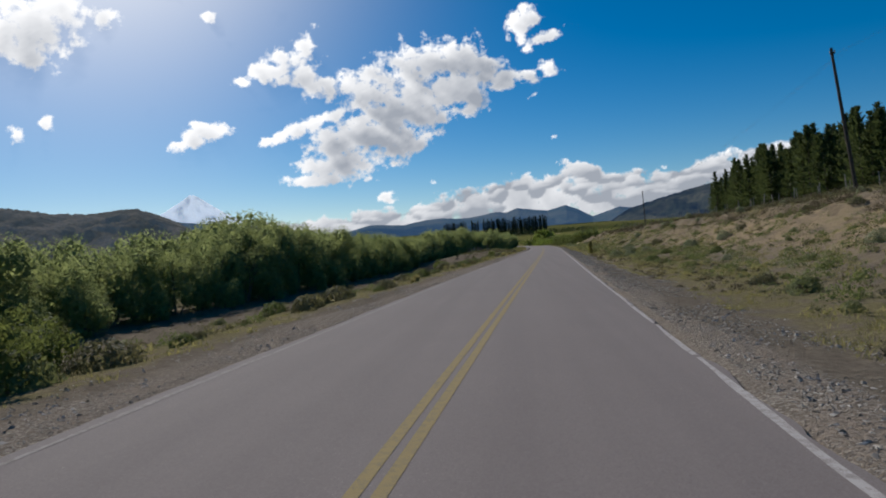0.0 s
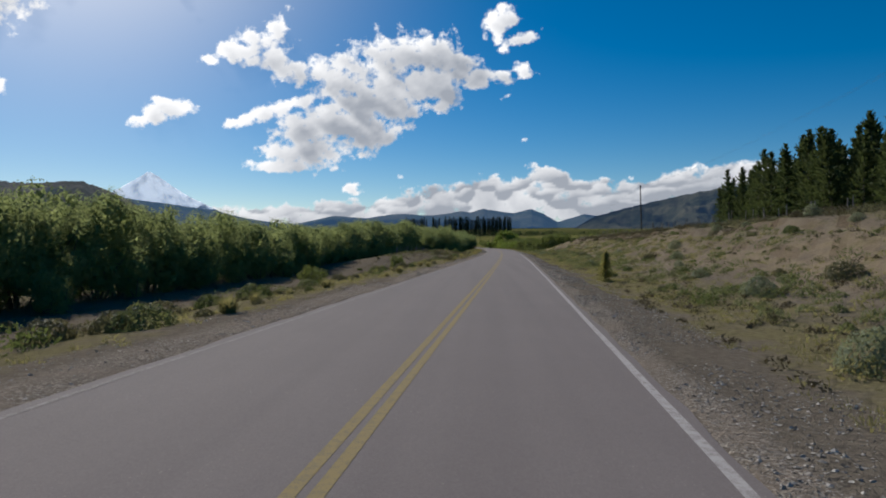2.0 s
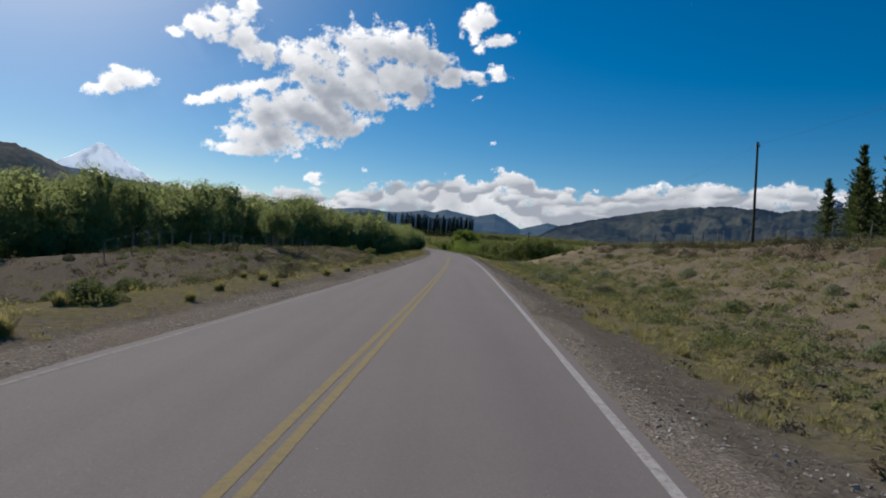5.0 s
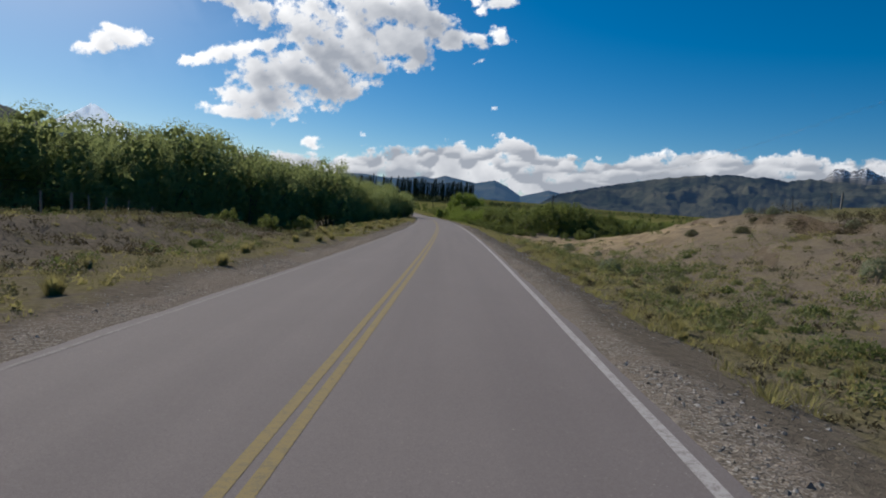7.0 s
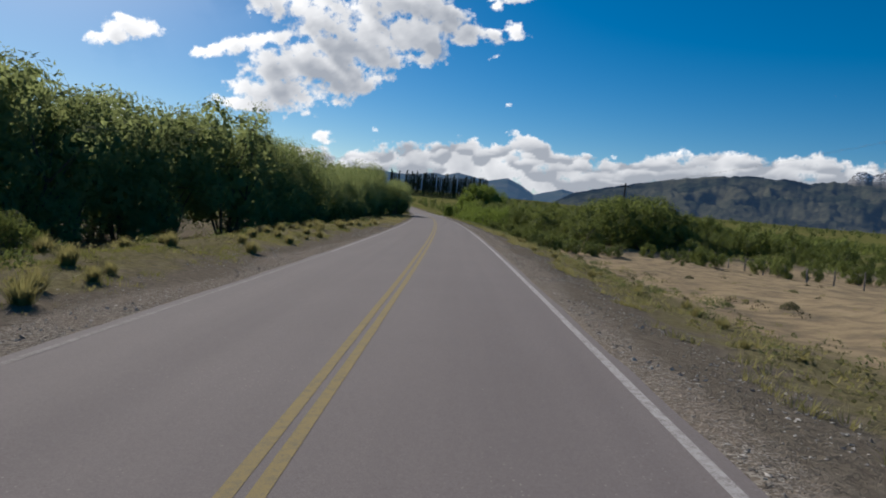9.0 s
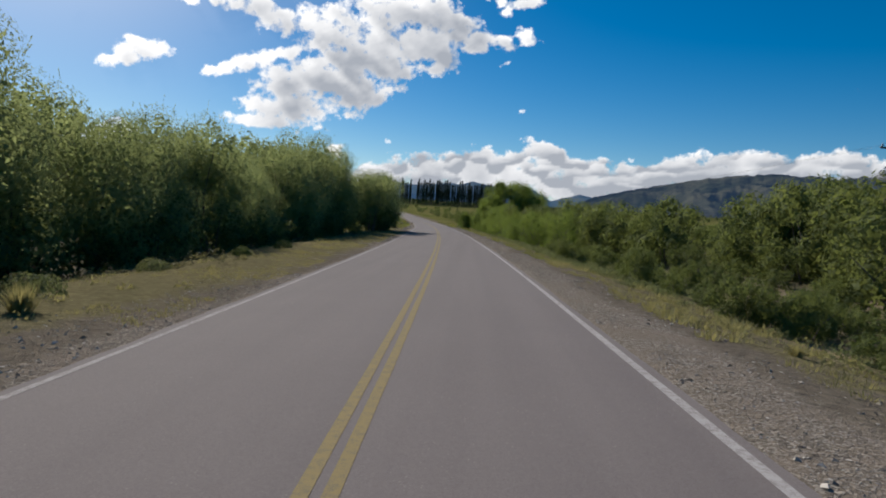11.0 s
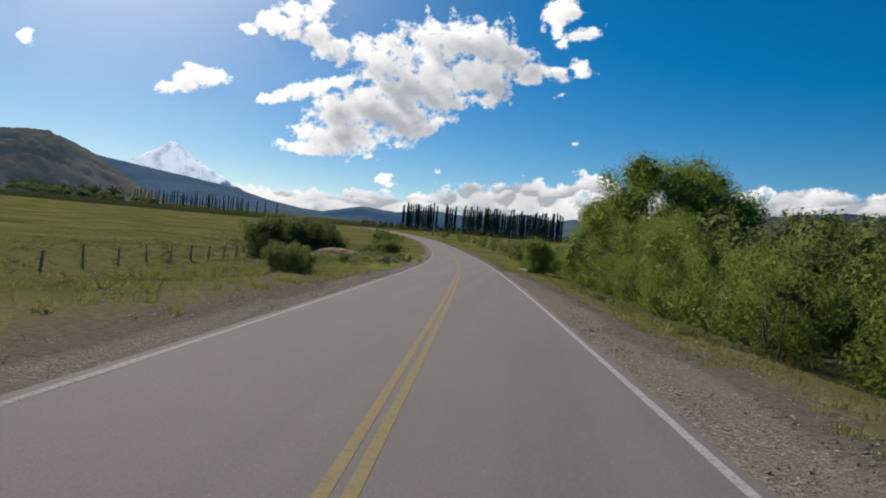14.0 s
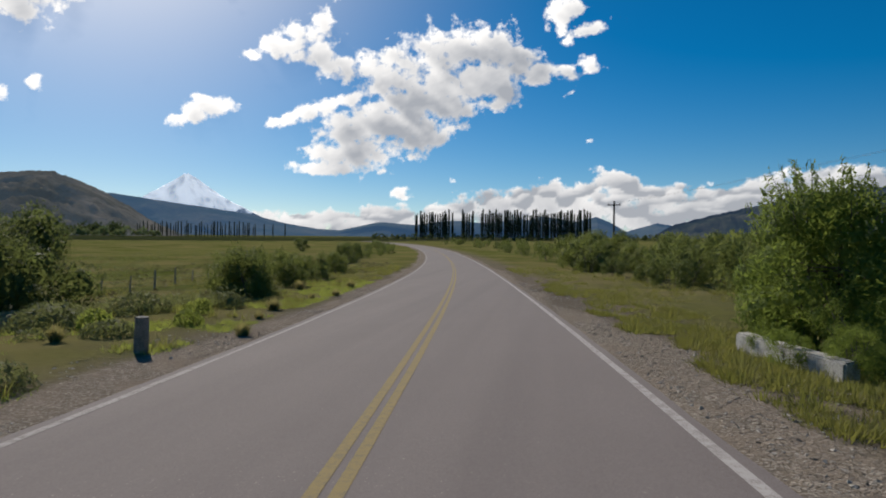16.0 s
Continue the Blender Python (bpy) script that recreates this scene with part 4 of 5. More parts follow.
hedge += [(404, 10.3, 4.2), (408, 11.4, 4.8), (412, 10.6, 5.4), (417, 12, 6.2), (421, 11.2, 6.0), (425, 11.0, 6.2), (422, 14.5, 6.6)]
hedge += [(437, 13.4, 6.2), (437.6, 11.2, 2.6), (428, 10.4, 6.0), (431, 9.8, 4.6)]
hedge += [(409, 9.4, 2.6), (414, 9.3, 2.8), (419, 9.5, 3.0), (424, 9.4, 3.0), (429, 9.2, 3.2)]
hedge += [(442.9, 6.8, 1.5), (444.3, 6.45, 0.85), (442.3, 6.35, 1.0), (443.1, 6.25, 0.75), (443.9, 6.2, 0.6), (445.4, 6.6, 1.2), (443.5, 6.3, 0.6), (451, 9.8, 2.6), (451, 10, 3.2), (354, 17.5, 4.4), (358, 18, 5.2), (362, 15.4, 4.4), (363, 16, 5.4), (358, 20, 6.2), (366, 20, 6.2), (350, 18, 5.2), (345, 22, 5.8), (322, 17.5, 4.4), (327, 20, 5.6), (332, 23, 6.6), (336, 26, 7.2), (330, 27, 6.8), (340, 23.5, 6.8), (345, 26.5, 7.6), (342, 29, 7.8), (347, 31, 7.9), (338, 32, 7.6), (350, 26, 7.4), (353, 29, 7.6), (384, 21, 6.6), (389, 19, 6.8), (404, 15, 5.0), (408, 19, 5.6)]
for s, o, h in hedge:
    if h > 5.2 and o < 14.6 or h > 8:
        plant(rng.choice(tall), s, o, h / 7.5, rng=rng)
    else:
        plant(rng.choice(fresh if o < 14.6 else thicket), s, o + rng.uniform(-0.3, 0.3), h / 5.0, rng=rng)
for s, o, h in [(110, -8.2, 1.6), (119, -18, 3.4), (8.7, -6.9, 2.1), (10.6, -7.7, 1.7), (268.4, -15.4, 3.2), (267.4, -16.6, 2.6), (237, -11.6, 1.7), (239.5, -12.6, 1.4), (236, -14.2, 1.6), (300, -10.6, 1.4), (359, -7.4, 1.2), (446, -12.5, 1.2), (450, -14, 1.3), (443, -11, 0.9), (440, -9.6, 0.8), (433, -9, 0.8), (429, -8.5, 0.9), (420, -10, 0.8), (458, -7.6, 2.1), (460.5, -8.6, 2.3)]:
    plant(rng.choice(sapling), s, o, h / 5.0 * (0.72 if s < 400 else 0.9), rng=rng)
for k in range(70):
    s = rng.uniform(455, 760)
    plant(rng.choice(distant), s, (12 + 0.02 * (s - 455) + 34 * rng.random() ** 1.5), rng.uniform(0.32, 0.62), rng=rng)
for k in range(36):
    s = rng.uniform(456, 700)
    plant(rng.choice(dim if s < 520 else distant), s, -(9.5 + 6 * rng.random()), rng.uniform(0.28, 0.48), rng=rng)
for s, o, h in [(474, 12, 2.2), (477, 14, 2.6), (481, 11.4, 2.0), (485, 14, 2.6), (490, 12, 2.2), (495, 15, 2.8), (500, 12.5, 2.3), (507, 14, 2.6), (515, 15, 2.8), (524, 13, 2.6), (533, 14, 3.0), (545, 13, 2.6), (560, 15, 2.8), (470, 19, 3.0), (466, 24, 3.4), (480, 22, 3.2), (492, 24, 3.4), (468, 11.5, 2.6), (473, 16, 3.2), (478, 18, 3.4), (484, 17, 3.4), (489, 19, 3.6), (464, 15, 2.8)]:
    plant(rng.choice(thicket + dim if s < 500 else distant), s, o, h / 5.0, rng=rng)
for k in range(78):
    s = rng.uniform(302, 348)
    plant(rng.choice(dim + dim + sapling + thicket), s, rng.uniform(8.6, 17), rng.uniform(0.18, 0.34), rng=rng)
for k in range(100):
    s = rng.uniform(296, 366)
    o = float(np.interp(s, (296, 330, 366), (19, 15, 14))) + 46 * rng.random()
    h = float(np.interp(o, (14, 18, 22, 29, 36, 60), (2.0, 3.4, 5.2, 6.6, 5.6, 5.0))) * float(np.interp(s, (296, 325, 342), (0.28, 0.36, 0.95)))
    plant(rng.choice(thicket if rng.random() < 0.75 else dim), s, o, h / 5.0 * rng.uniform(0.8, 1.15), rng=rng)
for k in range(22):
    plant(rng.choice(dim + sapling), rng.uniform(343, 364), rng.uniform(10.2, 15), rng.uniform(0.2, 0.32), rng=rng)
for s, o, h in [(408.0, -7.0, 1.35), (408.6, -8.0, 1.4), (409.6, -7.4, 1.3), (459, -8.2, 2.0), (462, -9.5, 2.3), (466, -8.0, 1.8), (469, -10, 2.2), (474, -8.6, 1.8), (480, -11, 2.0), (487, -9.5, 1.8), (496, -11, 2.0)]:
    plant(rng.choice(sapling), s, o, h / 5.0, rng=rng)
for s, o, h in [(451, -15.6, 4.4), (453, -16.8, 5.0), (455, -18.6, 5.4), (457, -16.6, 5.2), (456, -21, 5.0), (459, -18.5, 5.2), (454, -22.4, 4.4), (452, -19.4, 5.0), (452.5, -14.4, 3.6), (520, -13, 3.0), (540, -15, 2.6), (585, -30, 3.0)]:
    plant(rng.choice(dome), s, o, h / 4.0, rng=rng)
great = broad_tree("willow_tree", "great rounded bright green willow above the hedge", 896, 11.29, 6.46, 56000, 0.115, 0.056, FRESH, 0.08, 9, "", lobes=42, puff=0.150, fill=420, clump=0.19, shoots=0.14)
great.matrix_basis = pose(*spot(427.6, 14.4), 0, 0, 180)
beside = broad_tree("willow_bush", "tall dense bright green willow beside the road", 264, 7.7, 3.1, 42000, 0.105, 0.044, FRESH, 0.04, 8, "", "bush", lobes=40, puff=0.185, fill=460, clump=0.17, shoots=0.14)
beside.matrix_basis = pose(*spot(434.9, 12.0), 0, 0, 15)
for s, o, size in ((424, 17.5, 1.10), (436, 18.5, 1.25), (431, 20, 1.35)):
    plant(tall[0], s, o, size, rng=rng)
sprig = broad_tree("willow_bush", "fresh green willow bush with upright leafy shoots over a culvert", 262, 4.1, 1.75, 22000, 0.095, 0.036, FRESH, 0.04, 8, "", "bush", lobes=24, puff=0.165, fill=420, clump=0.16, shoots=0.22)
sprig.matrix_basis = pose(*spot(445.0, 7.55), 0, 0, 5) @ Matrix.Diagonal((0.86, 1.15, 0.87, 1))
shoot_rng = np.random.RandomState(263)
for k in range(26):
    a, out = shoot_rng.uniform(0, 2 * math.pi), shoot_rng.uniform(0.2, 1.35)
    foot = np.array([math.cos(a) * out, math.sin(a) * out, 3.55 - 0.75 * (out / 1.35) ** 2])
    lean = np.array([math.cos(a) * 0.30 * out, math.sin(a) * 0.30 * out, 1.0]) + shoot_rng.normal(size=3) * 0.12
    line = [foot + lean * w + np.array([0, 0, -0.06 * w * w]) for w in np.linspace(-0.3, shoot_rng.uniform(0.45, 1.05), 7)]
    twig = part("shoot", mesh_of("shoot", *limb([tuple(p) for p in line], [0.011, 0.010, 0.008, 0.007, 0.006, 0.005, 0.003], 4), BARK), sprig)
    spots = np.array([line[q] * (1 - f) + line[q + 1] * f for q in range(6) for f in shoot_rng.rand(7)])
    spots = spots + shoot_rng.normal(size=spots.shape) * 0.035
    part("leaves", mesh_of("leaves", *leaf_cloud(shoot_rng, spots, lean + shoot_rng.normal(size=spots.shape) * 0.8, 0.12, 0.034), FRESH), twig)
for s, o, h in [(455, 13, 2.2), (458, 15.5, 2.6), (461, 12.4, 2.4), (463, 18, 2.8), (457, 19, 2.6), (466, 21, 2.8), (453, 17, 2.2), (468, 16, 2.6), (471, 13.5, 2.6), (460, 23, 2.8), (489, 11.2, 3.2), (494, 12.6, 3.8), (499, 12.4, 3.8), (496, 15.4, 4.0), (504, 14.6, 4.0), (509, 13.2, 3.6)]:
    plant(rng.choice(thicket), s, o, h / 5.0, rng=rng)
for t in fresh + tall + sapling + thicket + dim + distant + dome:
    away(t)

# ---- pines on the slope ----
pines = [pine(300 + k, 15.0, "tall dark green pine at the plantation's edge") for k in range(4)]
for row in range(3):
    s = 86.0 + row * 2
    while s < 252 - row * 2:
        size = rng.uniform(0.78, 1.10) * (1 + 0.03 * row) * float(np.interp(s, (200, 235, 252), (1.0, 0.84, 0.62)))
        plant(rng.choice(pines), s, 58 + row * 5 + rng.uniform(-2, 2) + 0.06 * max(0, s - 200), size, rng=rng)
        s += rng.uniform(2.3, 4.4)
for t in pines:
    away(t)

# ---- poplars across the valley ----
poplars = [poplar(400 + k, 26.0, 0.25 * (k % 3), "tall thin dark poplar in a long windbreak") for k in range(4)]


def stand(thing, x, y, size):
    m = pose(x, y, float(land(x, y)[0]) - 0.3, 0, 0, rng.uniform(0, 360)) @ Matrix.Diagonal((size, size, size, 1))
    copy_thing(thing, m).matrix_basis = m


for x0, x1, n in ((-110, -77, 17), (-67, -57, 6), (-50, 46, 52)):
    for k in range(n):
        stand(rng.choice(poplars), x0 + (x1 - x0) * (k + rng.uniform(-0.25, 0.25)) / (n - 1), 1045 + 4 * rng.uniform(-1, 1), rng.uniform(0.86, 1.08))
for k in range(46):
    stand(rng.choice(poplars), -522 + 3.5 * k + rng.uniform(-1.5, 1.5), 1262 + 0.3 * k, rng.uniform(0.56, 0.80))
for x, y in ((-350, 1270), (-339, 1272), (-321, 1268)):
    stand(poplars[0], x, y, 0.68)
for t in poplars:
    away(t)


def far_woods(name, label, seed, places, tall, leaf, leaves=46, wide=0.42, blade=0.26):
    """A far belt of trees, too small to pick apart."""
    r = np.random.RandomState(seed)
    x, y = np.array(places).T
    n = len(x)
    z = land(x, y)[0]
    h = tall * r.uniform(0.6, 1.2, n)
    d = r.normal(size=(n, leaves, 3))
    d /= np.linalg.norm(d, axis=2, keepdims=True)
    d[..., 2] = np.where(wide > 0.5, np.abs(d[..., 2]) * 1.6 - 0.8, d[..., 2])
    pos = d * r.uniform(0.5, 1.0, (n, leaves, 1)) * h[:, None, None] * np.array([wide, wide, 0.5]) + np.stack([x, y, z + h * 0.5], 1)[:, None]
    v, f = leaf_cloud(r, pos.reshape(-1, 3), (d + (0, 0, 0.5)).reshape(-1, 3), tall * blade, tall * blade * 0.58)
    return tagged(new(name, mesh_of(name, v, f, leaf)), label, "trees", kind="stuff")


far_woods("woods", "dark belt of trees at the foot of the hill", 81, [(-860 + 3.9 * k + rng.uniform(-6, 6), 1235 + 0.10 * k + rng.uniform(-16, 16)) for k in range(88)], 17, SHADE_LEAF, 90, 0.42, 0.18)
far_woods("woods", "pale green willows at the edge of the field", 82, [(-640 + 4.2 * k + rng.uniform(-5, 5), 1185 + rng.uniform(-10, 10)) for k in range(46)], 13, WILLOW, 90, 0.55, 0.18)
far_woods("woods", "dark scrub belt under the poplars", 83, [(-150 + 2.4 * k + rng.uniform(-3, 3), 1036 + rng.uniform(-12, 8)) for k in range(110)], 6, SHADE_LEAF, 30)
far_woods("woods", "far trees scattered over the plain", 84, [(rng.uniform(60, 560), rng.uniform(560, 1300)) for k in range(170)], 6, SHADE_LEAF, 30)
far_woods("woods", "green willow scrub over the low plain", 85, [at(rng.uniform(348, 560), rng.uniform(36, 150)) for k in range(360)], 4.4, MOSSY, 240, 0.8, 0.13)
far_woods("woods", "dark scrub over the low plain", 86, [at(rng.uniform(345, 600), rng.uniform(40, 190)) for k in range(240)], 2.8, SHADE_LEAF, 170, 0.95, 0.15)
far_woods("woods", "low green scrub at the edge of the sand", 87, [at(rng.uniform(300, 350), rng.uniform(28, 110)) for k in range(70)], 1.4, MOSSY, 150, 1.3, 0.16)

# ---- poles, cables and fences ----


def utility_pole(s, o, height, lean):
    x, y, z = spot(s, o, 0.0)
    pole = tagged(new("utility_pole"), "dark weathered wooden utility pole on the bank", "pole", "power line poles")
    pole.matrix_basis = pose(x, y, z, 0.4, lean, 0)
    part("post", mesh_of("post", *limb([(0, 0, -0.8), (0, 0, height * 0.5), (0.02, 0, height)], [0.15, 0.125, 0.10], 10), POLE_WOOD, True), pole)
    wide = 0.36 if s < 300 else 1.5
    bm = bmesh.new()
    bmesh.ops.create_cube(bm, size=1, matrix=Matrix.Translation((0, -0.14, height - 0.45)) @ Matrix.Diagonal((wide, 0.09, 0.11, 1)))
    bmesh.ops.bevel(bm, geom=bm.edges[:], offset=0.01, segments=1, affect="EDGES")
    me = bpy.data.meshes.new("crossarm")
    bm.to_mesh(me)
    bm.free()
    me.materials.append(POLE_WOOD)
    part("crossarm", me, pole)
    for dx in (-0.43 * wide, 0.43 * wide):
        part("insulator", mesh_of("insulator", *limb([(dx, -0.14, height - 0.40), (dx, -0.14, height - 0.33), (dx, -0.14, height - 0.22)], [0.02, 0.055, 0.03], 8), CONCRETE, True), pole, "pale ceramic insulator")
    return Vector((x, y, z + height))


tops = [utility_pole(s, o, h, lean) for s, o, h, lean in ((-95, 24, 9.0, 0), (55, 24, 10.8, -6.0), (203, 30, 10.0, -1.5), (336, 25.2, 8.6, 1.5), (512, 19, 7.6, 0), (655, 40, 8.5, 0))]
for a, b in zip(tops, tops[1:]):
    for dx in (-0.15, 0.15):
        pts = [a.lerp(b, k / 16) + Vector((dx, 0, -0.2 - 1.9 * (1 - (2 * k / 16 - 1) ** 2))) for k in range(17)]
        tagged(new("power_cable", mesh_of("power_cable", *limb([tuple(p) for p in pts], [0.004] * 17, 4), IRON)), "thin dark overhead cable between poles", "cable", "overhead cables")


def fence(places, label, height=1.25, seed=0, leaning=4.0):
    """Wire fence: one leaning wooden post at each place, three wires between."""
    r = random.Random(seed)
    x0, y0, z0 = spot(*places[0], 0)
    whole = tagged(new("fence"), label, "fence", "wire fences")
    whole.location = (x0, y0, z0)
    posts = [mesh_of("post", *limb([(0, 0, -0.4), (0.02, 0.01, height * 0.5), (0, 0, height)], [0.065 * k, 0.06 * k, 0.05 * k], 6), OLD_WOOD) for k in (0.8, 1.0, 1.3)]
    feet = []
    for s, o in places:
        x, y, z = spot(s, o, 0.0)
        ob = part("post", r.choice(posts), whole)
        ob.matrix_basis = pose(x - x0, y - y0, z - z0, r.uniform(-leaning, leaning), r.uniform(-leaning, leaning), r.uniform(0, 360)) @ Matrix.Diagonal((1, 1, r.uniform(0.85, 1.15), 1))
        feet.append((x - x0, y - y0, z - z0))
    for k in (0.35, 0.65, 0.95):
        part("wire", mesh_of("wire", *limb([(x, y, z + height * k) for x, y, z in feet], [0.006] * len(feet), 3), IRON), whole)


fence([(s, 29.0 + 0.6 * math.sin(s)) for s in np.arange(40, 250, 3.4)], "old wire fence with leaning grey posts along the bank top", 1.35, 1)
fence([(s, 29.5) for s in np.arange(253, 380, 3.6)], "wire fence with pale wooden posts across sandy ground", 1.2, 2)
fence([(s, -21.5 - 0.02 * (s - 400)) for s in np.arange(392, 520, 4.2)], "old wire fence with grey posts beside the pasture", 1.2, 3)

fence([(s, -19.6 + 0.5 * math.sin(s * 0.4)) for s in np.arange(174, 250, 2.7)], "old wire fence with grey posts beneath the willows", 1.3, 4)

# ---- small things at the end of the row ----


def block(name, label, s, o, size, turn, material, category, tilt=0.0):
    """A weathered block with broken, rounded corners."""
    bm = bmesh.new()
    bmesh.ops.create_cube(bm, size=1, matrix=Matrix.Diagonal((*size, 1)))
    bmesh.ops.bevel(bm, geom=bm.edges[:], offset=min(size) * 0.12, segments=2, affect="EDGES")
    bmesh.ops.subdivide_edges(bm, edges=bm.edges[:], cuts=1, use_grid_fill=True)
    for vert in bm.verts:
        vert.co += noise.noise_vector(vert.co * 3.1) * min(size) * 0.09
    me = bpy.data.meshes.new(name)
    bm.to_mesh(me)
    bm.free()
    me.materials.append(material)
    x, y, z = spot(s, o, 0.0)
    ob = tagged(new(name, me), label, category)
    ob.matrix_basis = pose(x, y, z + size[2] * 0.42, tilt, 0, turn)
    return ob


block("concrete_block", "weathered grey concrete wall stub in the roadside grass", 433.9, -5.95, (0.24, 3.1, 0.54), 4.5, CONCRETE, "block", -2)
block("culvert_wall", "chipped whitewashed culvert wall half hidden under a bush", 443.4, 6.2, (0.26, 2.9, 0.36), float(np.interp(443, ALONG, turns)) + 9, LIME_WASH, "wall", 2)
heap = cushion("brush_heap", "pale dry brush heap in the pasture grass", 560, 2.6, 0.8, 4200, STRAW, 0.16, "brush heaps", 0.3, "heap")
for s, o, size in ((441.2, -10.9, 1.35), (442.9, -10.1, 0.95), (440.2, -12.0, 1.35), (440.6, -11.4, 1.45), (437.3, -6.2, 0.38), (438.6, -6.6, 0.42), (439.8, -5.9, 0.32), (450.5, -12, 0.8), (455, -10.6, 0.8)):
    plant(heap, s, o, size, rng=rng)
away(heap)
x, y, z = spot(443.7, -4.8, 0.0)
stump = tagged(new("marker_post", mesh_of("marker_post", *limb([(0, 0, -0.3), (0.01, 0, 0.30), (0, 0, 0.62), (0, 0, 0.64)], [0.13, 0.125, 0.115, 0.02], 9), OLD_WOOD)), "short thick grey wooden post at the verge", "post")
stump.matrix_basis = pose(x, y, z, 2, 3, 0)

young = pine(333, 1.75, "small open olive-green young pine on the verge", "", (0.105, 0.024), OLIVE_NEEDLE, "young_pine", (13, 19))
young.matrix_basis = pose(*spot(91.6, 6.35, 0.12), 0, 3, 40) @ Matrix.Diagonal((1.6, 1.6, 1, 1))

# ---- shrubs on the verges ----
grey = [cushion("cushion_shrub", "low grey-green cushion shrub on dry earth", 500 + k, 1.1, 0.44, 950, GREY_SHRUB, 0.085, "cushion shrubs") for k in range(4)]
dusk = [cushion("cushion_shrub", "dark rounded shrub on dry earth", 520 + k, 1.0, 0.44, 950, SHADE_LEAF, 0.085, "cushion shrubs") for k in range(2)]
lush = [cushion("cushion_shrub", "soft green shrub among dry grass", 540 + k, 1.2, 0.46, 950, HERB, 0.085, "cushion shrubs") for k in range(2)]
for k in range(62):
    s = 3 + 330 * ((k + rng.random()) / 62) ** 1.4
    edge = -float(np.interp(s, edge_s, edge_o))
    if edge > 8.5:
        plant(rng.choice(grey + dusk * 3 + lush), s, -(5.8 + (min(edge, 26) - 5.8) * rng.random() ** 1.6), rng.uniform(0.5, 1.3), rng=rng)
for k in range(34):
    s = 8 + 290 * (k + rng.random()) / 34
    plant(rng.choice(grey * 3 + dusk + lush), s, rng.uniform(8, 20) if s > 236 else rng.choice((rng.uniform(8, 14), rng.uniform(17, 24), rng.uniform(17, 24))), rng.uniform(0.6, 1.5) * (0.55 if s > 236 else 1), rng=rng)
for k in range(136):
    s = 4 + 190 * ((k + rng.random()) / 136) ** 1.4
    plant(rng.choice(grey * 2 + dusk * 2 + lush), s, -5.6 - 9.0 * rng.random() ** 1.2, rng.choice((0.4, 0.5, 0.6, 0.75, 0.95, 1.2)) * rng.uniform(0.8, 1.2), rng=rng)
for s, o, size in [(440.4, -5.1, 0.9), (436, -5.6, 0.8), (445.4, -6.3, 0.9), (447.2, -8.6, 1.4), (449, -9.8, 1.6), (451, -8.4, 1.5), (446, -10.5, 1.3), (453, -6.6, 1.0), (431, -6.0, 0.9)]:
    plant(rng.choice(lush), s, o, size, rng=rng)
weeds = [cushion("weed_clump", "bright green leafy weed clump in the roadside grass", 550 + k, 1.1, 0.62, 1000, WEED, 0.10, "weed clumps", 0.9) for k in range(3)]
for s, o, size in [(433.6, -7.7, 0.75), (435.6, -8.4, 0.8), (434.4, -9.6, 1.1), (436.6, -8.9, 0.75), (434.6, -7.9, 0.8), (433.2, -9.2, 1.0), (432, -10.4, 1.2), (430, -9.0, 1.0), (428.4, -10.8, 1.1), (436.4, -7.1, 0.7), (431.4, -7.4, 0.8), (439, -8.4, 0.9), (446.5, -7.2, 0.9), (448, -5.8, 0.7), (450.5, -6.6, 0.8), (441.5, -7.6, 0.8), (425, -12, 1.0), (422, -9.5, 0.8)]:
    plant(rng.choice(weeds), s, o, size, rng=rng)
for k in range(46):
    s = 5 + 235 * ((k + rng.random()) / 46) ** 1.15
    plant(rng.choice(grey + dusk * 3 + lush), s, rng.choice((rng.uniform(6.4, 9), rng.uniform(8, 19), rng.uniform(8, 19))), rng.uniform(0.45, 1.15), rng=rng)
sage = [cushion("sage_shrub", "soft silvery-green sage shrub on dry earth", 570 + k, 1.2, 0.62, 1100, SAGE, 0.085, "sage shrubs") for k in range(3)]
for s, o, size in [(65.5, 7.3, 1.2), (64, 8.2, 1.0), (67.5, 8.8, 0.9), (186.5, 7.6, 1.0), (183, 8.4, 1.2), (181, 7.4, 0.8), (191, 9.4, 0.9)]:
    plant(rng.choice(sage), s, o, size, rng=rng)
for k in range(54):
    plant(rng.choice(sage), 8 + 236 * (k + rng.random()) / 54, rng.uniform(20.5, 25) if k % 2 else rng.uniform(7.4, 16), rng.uniform(0.5, 1.2), rng=rng)
